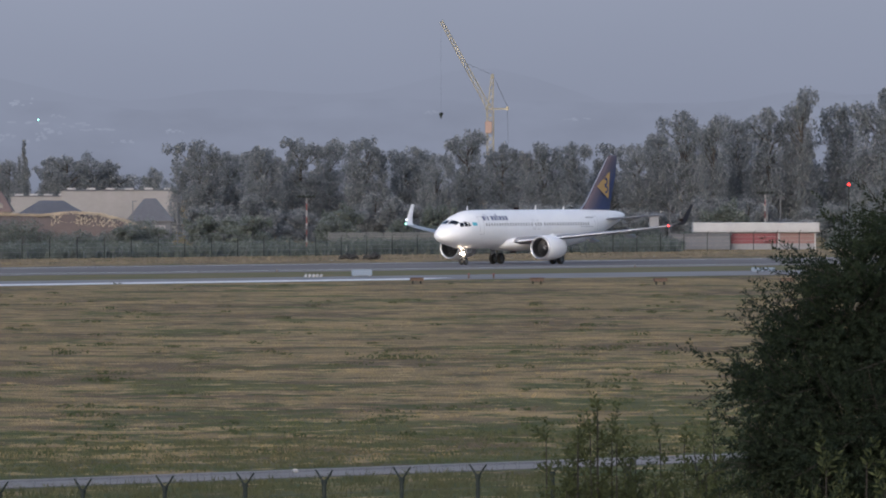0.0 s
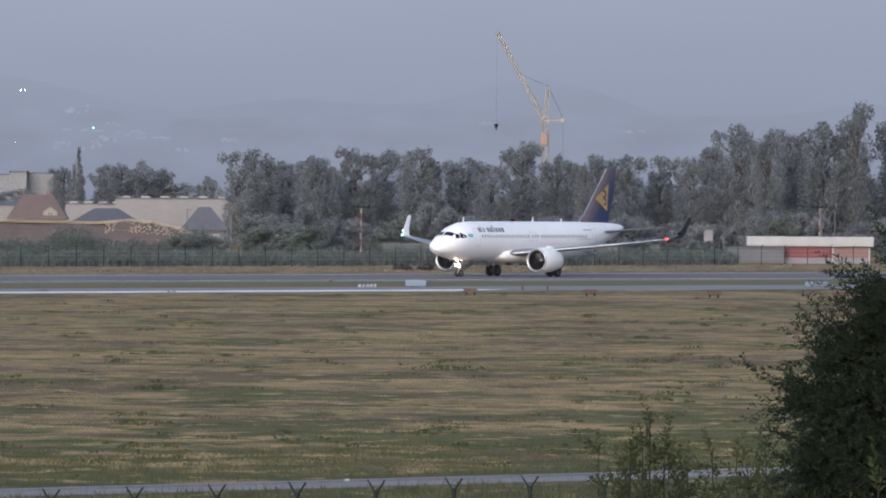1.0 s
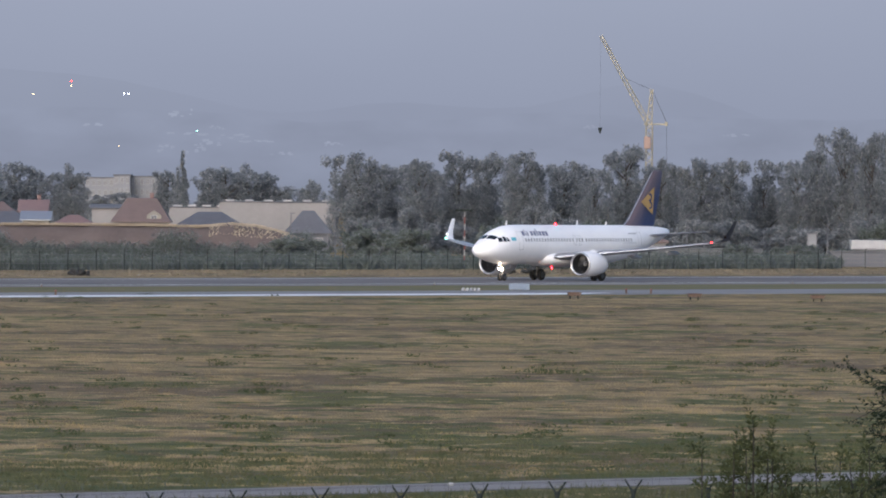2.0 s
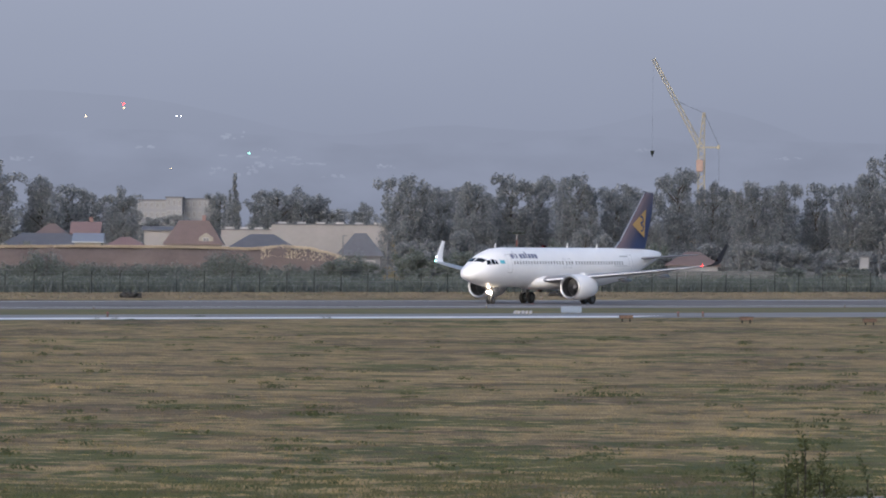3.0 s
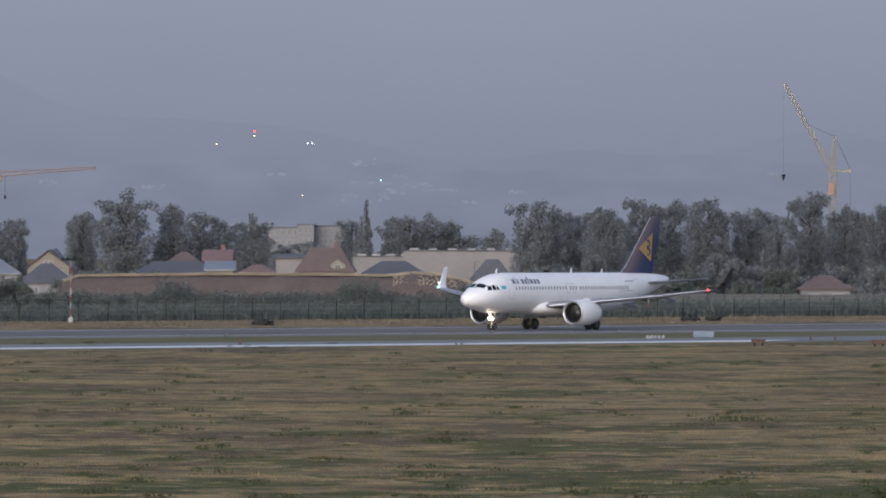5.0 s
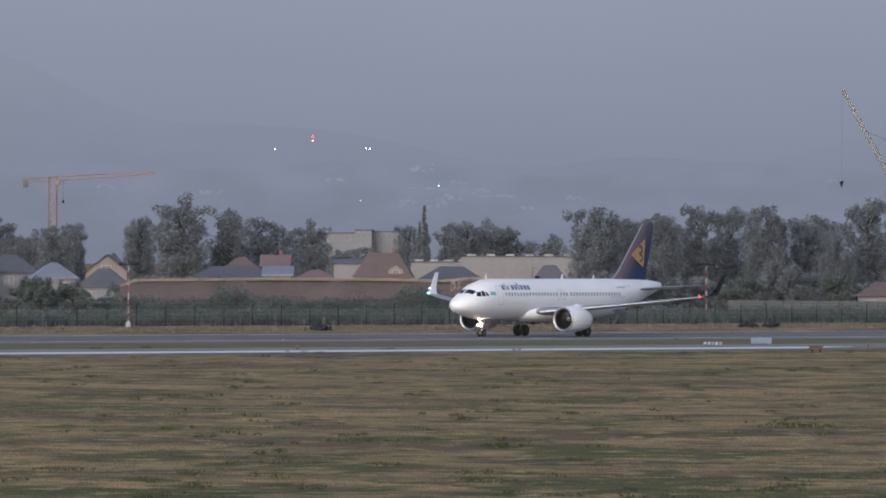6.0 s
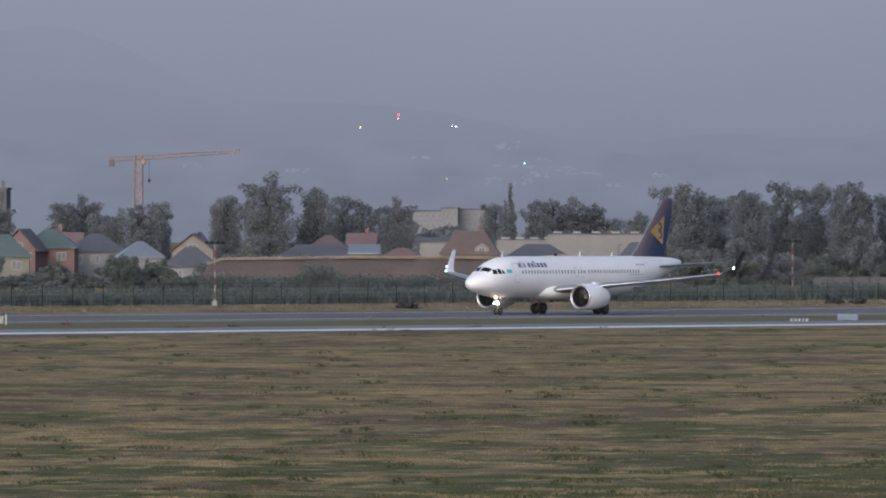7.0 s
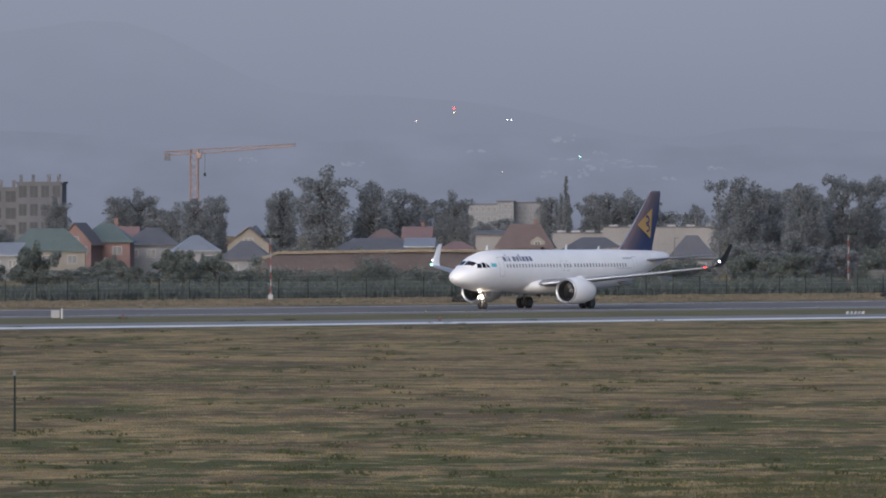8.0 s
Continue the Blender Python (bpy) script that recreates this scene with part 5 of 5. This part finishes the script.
def papi(x, y):
    p = thing("approach_light_unit", "brown slope light unit on four short dark legs", "airfield light", pose(x, y, 0, 0, 0, 6), group="row of approach light units")
    bm = bmesh.new()
    box(bm, (0, 0, 0.40), (1.15, 0.9, 0.26), bevel=0.04)
    part("casing", bm, RUST, p)
    bm = bmesh.new()
    box(bm, (0, 0, 0.555), (1.3, 1.05, 0.05), bevel=0.015)
    part("lid", bm, RUST, p)
    for dx in (-0.35, 0.35):
        for dy in (-0.3, 0.3):
            bm = bmesh.new()
            tube(bm, (dx, dy, 0), (dx, dy, 0.29), 0.04, seg=8)
            part("leg", bm, STEEL_DARK, p)


for x, y in ((2.45, 913), (13.0, 910), (23.7, 905), (34.8, 905)):
    papi(x, y)
for i in range(5):
    s = thing("marker_block", "small white slanted marker block", "marker", pose(-7.9 + i * 0.36, 975, 0, 0, 0, 10), group="row of white marker blocks")
    bm = bmesh.new()
    loft(bm, [[(-0.1, -0.3, 0), (0.1, -0.3, 0), (0.1, 0.3, 0), (-0.1, 0.3, 0)], [(0.02, -0.25, 0.3), (0.2, -0.25, 0.3), (0.2, 0.25, 0.3), (0.02, 0.25, 0.3)]])
    part("block", bm, WHITEPAINT, s)


def dark_heap(x, y, w, h, seed, label):
    rng = np.random.default_rng(seed)
    hp = thing("tyre_heap", label, "tyres", pose(x, y, 0))
    n = max(4, int(w / 0.2))
    for i in range(n):
        bm = bmesh.new()
        seg, rings = 18, []
        for a in [2 * math.pi * k / seg for k in range(seg)]:
            rings.append([((0.34 + 0.14 * math.cos(b)) * math.cos(a), (0.34 + 0.14 * math.cos(b)) * math.sin(a), 0.15 + 0.15 * math.sin(b)) for b in [2 * math.pi * k / 8 for k in range(8)]])
        rings.append(rings[0])
        loft(bm, rings, close=False)
        t = part("tyre", bm, RUBBER, hp, smooth=True)
        t.matrix_basis = pose(-w / 2 + w * (i + 0.5) / n, rng.normal() * 0.25, max(0.02, h - 0.4) * rng.uniform(0, 1) * math.sin(math.pi * (i + 0.5) / n), rng.uniform(10, 70), rng.uniform(-30, 30), rng.uniform(0, 360))


dark_heap(-50.0, 1108, 1.9, 0.95, 1, "heap of dark old tyres beside the runway")
dark_heap(-4.6, 1180, 1.6, 0.7, 2, "low heap of dark tyres on the verge")
dark_heap(-1.9, 1182, 1.7, 0.8, 3, "low heap of dark tyres on the verge")
for n, u0, u1, step in ((-32.5, -330, 190, 60), (30.5, -300, 190, 60)):
    u = u0
    while u < u1:
        x, y = lane(n, u)
        e = thing("edge_light", "small runway edge light on a short stem", "airfield light", pose(x, y, 0), group="runway edge lights")
        bm = bmesh.new()
        tube(bm, (0, 0, 0), (0, 0, 0.25), 0.07, seg=8)
        part("stem", bm, RUST, e)
        bm = bmesh.new()
        tube(bm, (0, 0, 0.25), (0, 0, 0.38), 0.075, 0.05, seg=10)
        part("lens", bm, WIRE, e)
        u += step
for x, y in ((7.4, 960), (9.7, 960), (-42.9, 905), (-71.5, 915)):
    e = thing("marker_post", "short dark orange marker post by the taxiway", "marker", pose(x, y, 0), group="taxiway marker posts")
    bm = bmesh.new()
    tube(bm, (0, 0, 0), (0, 0, 0.38), 0.10, 0.08, seg=8)
    part("stem", bm, RUST, e)
    bm = bmesh.new()
    bmesh.ops.create_uvsphere(bm, u_segments=8, v_segments=6, radius=0.1, matrix=Matrix.Translation((0, 0, 0.42)))
    part("cap", bm, REDPAINT, e)
pole = thing("field_pole", "thin dark pole standing in the grass", "pole", pose(-39.8, 449, 0))
bm = bmesh.new()
tube(bm, (0, 0, 0), (0, 0, 2.62), 0.055, 0.04, seg=8)
part("shaft", bm, STEEL_DARK, pole)
bm = bmesh.new()
tube(bm, (0, 0, 2.45), (0, 0, 2.66), 0.06, seg=8)
part("cap", bm, WIRE, pole)


# ---- far boundary fence ----
fence = thing("far_fence", "grey wire mesh fence along the far edge", "fence")
u = -330.0
k = 0
mesh_post = None
while u < 200:
    x, y = lane(-97, u)
    if mesh_post is None:
        bm = bmesh.new()
        tube(bm, (0, 0, 0), (0, 0, 2.3), 0.06, seg=6), tube(bm, (0, 0, 2.3), (0.25, 0, 2.6), 0.03, seg=5)
        p = part("post", bm, STEEL_DARK, fence)
        mesh_post = p.data
    else:
        p = new("post", mesh_post)
        p.parent = fence
    p.location = (x, y, 0)
    u += 5.0
for z in (0.3, 0.8, 1.3, 1.8, 2.25, 2.58):
    a, b2 = lane(-97, -330), lane(-97, 200)
    part("wire", tube(bmesh.new(), (*a, z), (*b2, z), 0.012, seg=4), WIRE, fence, "thin grey wire")


# ---- grass over the field ----
def grass_carpet(name, tufts, y0, y1, height, width, per, material, label, seed, keep):
    """Short blades in tufts, closer together towards the camera; keep tells where they may stand."""
    rng = np.random.default_rng(seed)
    y = y0 * (y1 / y0) ** rng.uniform(size=tufts)
    x = rng.uniform(-0.100, 0.052, tufts) * y
    d = (x - TAXI[0]) * NX[0] + (y - TAXI[1]) * NX[1]
    ok = keep(x, y, d)
    x, y = x[ok], y[ok]
    lump = np.array([1 + 0.5 * noise.noise((a * 0.15, b * 0.05, seed)) + 0.35 * noise.noise((a * 0.6, b * 0.3, seed + 4)) for a, b in zip(x, y)])
    x, y, lump = np.repeat(x, per), np.repeat(y, per), np.repeat(lump, per)
    n = len(x)
    x, y = x + rng.normal(0, 0.16, n), y + rng.normal(0, 0.5, n)
    a, h, w = rng.uniform(0, 6.283, n), height * lump * rng.uniform(0.5, 1.2, n), width * rng.uniform(0.6, 1.4, n)
    tx, ty = x + rng.normal(0, 0.5, n) * h, y + rng.normal(0, 0.5, n) * h
    v = np.empty((n, 3, 3))
    v[:, 0] = np.stack((x - np.cos(a) * w, y - np.sin(a) * w, np.full(n, -0.01)), 1)
    v[:, 1] = np.stack((x + np.cos(a) * w, y + np.sin(a) * w, np.full(n, -0.01)), 1)
    v[:, 2] = np.stack((tx, ty, h), 1)
    ob = quads((v.reshape(-1, 3).tolist(), np.arange(3 * n).reshape(-1, 3).tolist()), name, material)
    return tagged(ob, label, "grass", kind="stuff")


def road_off(x, y):
    """Metres from the near fence, over the field."""
    return -(x + 1.6) * 0.778 + (y - 254.6) * 0.628


open_field = lambda x, y, d: ((d > 98) | ((d > 32) & (d < 58))) & (road_off(x, y) > 53)
grass_carpet("field_grass", 60000, 330, 1000, 0.05, 0.03, 4, GRASS, "short dry grass with straw and green patches", 11, open_field)
grass_carpet("verge_grass", 9000, 322, 400, 0.12, 0.022, 6, WEED_DARK, "short green-brown grass along the perimeter road", 12, lambda x, y, d: (road_off(x, y) > 52.5) & (road_off(x, y) < 78))
grass_carpet("fence_grass", 12000, 225, 330, 0.22, 0.022, 6, WEED_DARK, "rough dark grass along the near fence", 13, lambda x, y, d: (road_off(x, y) < 45) & (road_off(x, y) > -25))
rng = np.random.default_rng(77)
spots = []
for _ in range(300):
    y = 350 * (930 / 350) ** rng.uniform()
    spots.append((rng.uniform(-0.098, 0.05) * y, y, rng.uniform(0.5, 1.3)))
for x, y in ((-14, 478), (-13, 480), (15, 549), (-1, 538), (0.6, 540), (1.6, 536), (-0.4, 535)):
    spots.append((x, y, 1.5))
v2, f2 = [], []
for x, y, s in spots:
    lob = [((x + rng.normal() * 0.6, y + rng.normal(), 0.09 * s), (rng.uniform(0.2, 0.95) * s, 0.7 * s, 0.10 * s)) for _ in range(2)]
    v, f = leaf_cloud(rng, lob, int(60 * s) + 8, 0.055)
    o = len(v2)
    v2 += [(a, b, max(c, 0.0)) for a, b, c in v]
    f2 += [tuple(a + o for a in q) for q in f]
tagged(quads((v2, f2), "field_weeds", FIELD_WEED), "scattered dark green weeds in the dry field", "weeds", kind="stuff")


# ---- near fence with barbed arms, perimeter road ----
FX, FY = 0.628, 0.778          # along the near fence


def along(s, off=0.0):
    return -1.6 + FX * s - FY * off, 254.6 + FY * s + FX * off


bm = bmesh.new()
slab(bm, [along(-60, 46), along(120, 46), along(120, 51.5), along(-60, 51.5)], -0.02, 0.03)
tagged(part("road", bm, ROADTAR), "pale grey perimeter road inside the fence", "road", kind="structure")
near_fence = thing("near_fence", "dark green steel fence with forked tops and razor wire", "fence")
data = None
for i in range(-9, 12):
    x, y = along(i * 3.04)
    post = new("post", data[0] if data else None)
    if data is None:
        scene.collection.objects.unlink(post)
        bpy.data.objects.remove(post)
        bm = bmesh.new()
        tube(bm, (0, 0, 0), (0, 0, 2.02), 0.055, seg=10)
        post = part("post", bm, STEEL_DARK, near_fence)
        bm = bmesh.new()
        for s in (-1, 1):
            tube(bm, (0, 0, 1.95), (s * 0.27, 0, 2.28), 0.03, 0.024, seg=6)
        box(bm, (0, 0, 1.98), (0.14, 0.1, 0.12), bevel=0.02)
        fork = part("fork", bm, STEEL_DARK, post, "forked top for the wire")
        data = (post.data, fork.data)
    else:
        post.parent = near_fence
        fork = new("fork", data[1])
        fork.parent = post
        fork["label"] = "forked top for the wire"
    post.matrix_basis = pose(x, y, 0, 0, 0, math.degrees(math.atan2(FY, FX)) - 90)
    fork.matrix_basis = Matrix.Identity(4)
bm = bmesh.new()
prev = None
rng = np.random.default_rng(3)
for k in range(0, 1250):
    s = -28 + k * 0.05
    a = k * 0.42
    r = 0.27 + 0.05 * math.sin(k * 0.21)
    x, y = along(s + 0.06 * math.cos(a), r * math.cos(a))
    p = Vector((x, y, 2.36 + 0.05 * math.sin(s * 0.4) + r * math.sin(a)))
    if prev is not None:
        tube(bm, prev, p, 0.0045, seg=3, caps=False)
    prev = p
part("razor_coil", bm, OLD_WIRE, near_fence, "coil of grey razor wire")
for off, z in ((-0.26, 2.27), (0.26, 2.27), (-0.13, 2.12), (0.13, 2.12), (0, 1.7), (0, 1.2), (0, 0.7), (0, 0.25)):
    part("wire", tube(bmesh.new(), (*along(-28, off), z), (*along(33, off), z), 0.005, seg=3), OLD_WIRE, near_fence, "thin strained wire")
bag = bmesh.new()
bmesh.ops.create_icosphere(bag, subdivisions=2, radius=0.16)
for v in bag.verts:
    v.co += Vector((noise.noise(v.co * 9), noise.noise(v.co * 9 + Vector((3, 1, 2))), noise.noise(v.co * 8))) * 0.06
    v.co.x *= 1.3
    v.co.z = v.co.z * 0.7 + 0.1
bag = tagged(part("plastic_bag", bag, WHITEPAINT), "crumpled white plastic bag by the road", "bag")
bag.location = (-3.0, 331.0, 0.03)
bag.scale = (0.6, 0.6, 0.6)


# ---- near tree and saplings before the fence ----
def sprays(rng, shoots, leaf_len, step, spread=1.0):
    """Leafy shoots: each a bent twig (start, direction, length) set with small leaves on both sides."""
    v, f = [], []
    for p, d, ln in shoots:
        p, d = Vector(p), Vector(d).normalized()
        n = max(3, int(ln / step))
        for i in range(n):
            k = i / n
            d = (d + Vector(rng.normal(size=3)) * 0.05).normalized()
            p = p + d * step
            for s in (-1, 1):
                out = (d.cross(Vector(rng.normal(size=3)))).normalized() * spread + d * 0.7
                out.normalize()
                side = out.cross(Vector(rng.normal(size=3))).normalized()
                L = leaf_len * rng.uniform(0.7, 1.25) * (1 - 0.35 * k)
                b = len(v)
                v += [tuple(p), tuple(p + out * L * 0.45 + side * L * 0.15), tuple(p + out * L), tuple(p + out * L * 0.45 - side * L * 0.15)]
                f.append((b, b + 1, b + 2, b + 3))
    return v, f


def near_tree(x, y, label, height, lobes, seed, leaf_m, leaf_len=0.09, step=0.022):
    rng = np.random.default_rng(seed)
    t = thing("elm_tree", label, "tree", pose(x, y, 0))
    bm = bmesh.new()
    tube(bm, (0, 0, 0), (0.1, 0, height * 0.45), 0.17, 0.12, seg=10), tube(bm, (0.1, 0, height * 0.45), (0.15, 0.05, height * 0.92), 0.12, 0.03, seg=8)
    shoots = []
    for c, r, n in lobes:
        tube(bm, (0.1, 0, max(0.5, c[2] - 1.6)), c, 0.055, 0.018, seg=6)
        for i in range(int(n * 2.7)):
            d = rng.normal(size=3)
            d[2] = d[2] * 0.4 + 0.12
            d /= np.linalg.norm(d)
            k = rng.uniform(0.2, 0.88)
            p = [c[q] + d[q] * r[q] * k for q in range(3)]
            dd = d + rng.normal(size=3) * 0.45 + np.array((-0.15, 0, 0.1))
            ln = rng.uniform(0.3, 0.75) * (1.25 if k > 0.8 else 1)
            shoots.append((p, dd, ln))
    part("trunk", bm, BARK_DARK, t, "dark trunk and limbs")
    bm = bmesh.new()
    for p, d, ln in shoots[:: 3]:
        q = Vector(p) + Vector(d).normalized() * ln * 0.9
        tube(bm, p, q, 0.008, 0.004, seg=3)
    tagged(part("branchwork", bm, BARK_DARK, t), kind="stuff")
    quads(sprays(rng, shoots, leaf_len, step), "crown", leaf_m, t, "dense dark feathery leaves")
    return t


CROWN = [((-0.9, 0, 7.0), (1.0, 1.0, 0.6), 120), ((-0.6, 0.2, 7.6), (0.9, 0.9, 0.55), 100), ((-0.2, -0.2, 8.2), (0.75, 0.8, 0.5), 90), ((0.3, 0, 8.7), (0.7, 0.7, 0.5), 80), ((0.9, 0.2, 8.9), (0.8, 0.8, 0.45), 70),
         ((-0.85, 0, 6.2), (0.9, 1.0, 0.6), 130), ((-0.7, 0.2, 5.4), (0.9, 1.0, 0.6), 120), ((-0.2, -0.4, 6.4), (1.1, 1.1, 0.9), 150), ((0.4, 0, 7.4), (1.1, 1.1, 0.8), 140), ((0.6, -0.3, 5.8), (1.3, 1.1, 0.9), 150),
         ((1.4, 0, 7.9), (1.0, 1.0, 0.8), 90), ((1.5, 0, 6.6), (1.0, 1.0, 0.8), 90), ((-0.1, 0.3, 4.6), (1.1, 1.1, 0.7), 120), ((0.9, 0, 4.6), (1.2, 1.0, 0.7), 90)]
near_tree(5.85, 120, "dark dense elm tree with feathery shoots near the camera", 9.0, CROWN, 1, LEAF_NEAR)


def sapling(x, y, height, seed, label, spread=0.5, n=20):
    rng = np.random.default_rng(seed)
    height += 0.4
    t = thing("sapling", label, "shrub", pose(x, y, 0), group="saplings before the fence")
    bm = bmesh.new()
    shoots = []
    for i in range(n):
        a = rng.uniform(0, 6.283)
        lean = rng.uniform(0.05, spread)
        base = Vector((0.2 * math.cos(a), 0.2 * math.sin(a), 0.0))
        top = Vector((math.cos(a) * lean, math.sin(a) * lean, height * rng.uniform(0.72, 1.0) - 0.45))
        tube(bm, base, top, 0.022, 0.008, seg=5)
        shoots.append((top - Vector((0, 0, 0.1)), (math.cos(a) * lean * 0.6, math.sin(a) * lean * 0.6, 0.8), rng.uniform(0.35, 0.65)))
        low = base.lerp(top, 0.66)
        shoots.append((low, top - low, (top - low).length))
        for j in range(7):
            k = rng.uniform(0.62, 1.0)
            p = base.lerp(top, k)
            b = rng.uniform(0, 6.283)
            shoots.append((p, (math.cos(b), math.sin(b), rng.uniform(0.4, 1.2)), rng.uniform(0.2, 0.5)))
    tagged(part("stemwork", bm, BARK_DARK, t, "thin dark stems"), kind="stuff")
    quads(sprays(rng, shoots, 0.12, 0.03), "leaves", LEAF_SPRIG, t, "sparse yellow-green leaves")


for i, (x, y, h, sp, n) in enumerate(((3.2, 150, 6.45, 0.45, 9), (2.5, 150, 6.05, 0.35, 6), (4.3, 152, 5.85, 0.6, 10), (5.2, 150, 6.1, 0.8, 15), (3.5, 151, 5.5, 0.9, 20), (6.2, 149, 6.2, 0.8, 18), (2.9, 153, 5.2, 0.8, 16), (4.7, 148, 5.4, 0.9, 22), (3.9, 149, 5.2, 0.9, 20), (4.9, 112, 6.5, 0.8, 10), (5.6, 111, 6.7, 0.8, 12))):
    sapling(x, y, h, 50 + i, "sparse yellow-green sapling with upright shoots", sp, n)


# ---- movement ----
def motions():
    walk(CRAFT, [(t, pose(TAXI[0] + AX[0] * s, TAXI[1] + AX[1] * s, 0.03, 0, 0, 180 + HEADING)) for t, s in RUN])
    ts = [i / FPS for i in range(0, 8 * FPS + 1)]
    run = np.interp(ts, [r[0] for r in RUN], [r[1] for r in RUN])
    for rotor, lit_at in BEACONS:     # each faces the near side of the field every 1.1 s
        x, y, z = rotor.location
        walk(rotor, [(t, pose(x, y, z, 0, 0, 33 + 360 * (t - lit_at) / 1.1)) for t in ts])
    for hub, r in WHEELS:
        x, y, z = hub.location
        walk(hub, [(t, pose(x, y, z, 0, math.degrees(s / r), 0)) for t, s in zip(ts, run)])


motions()
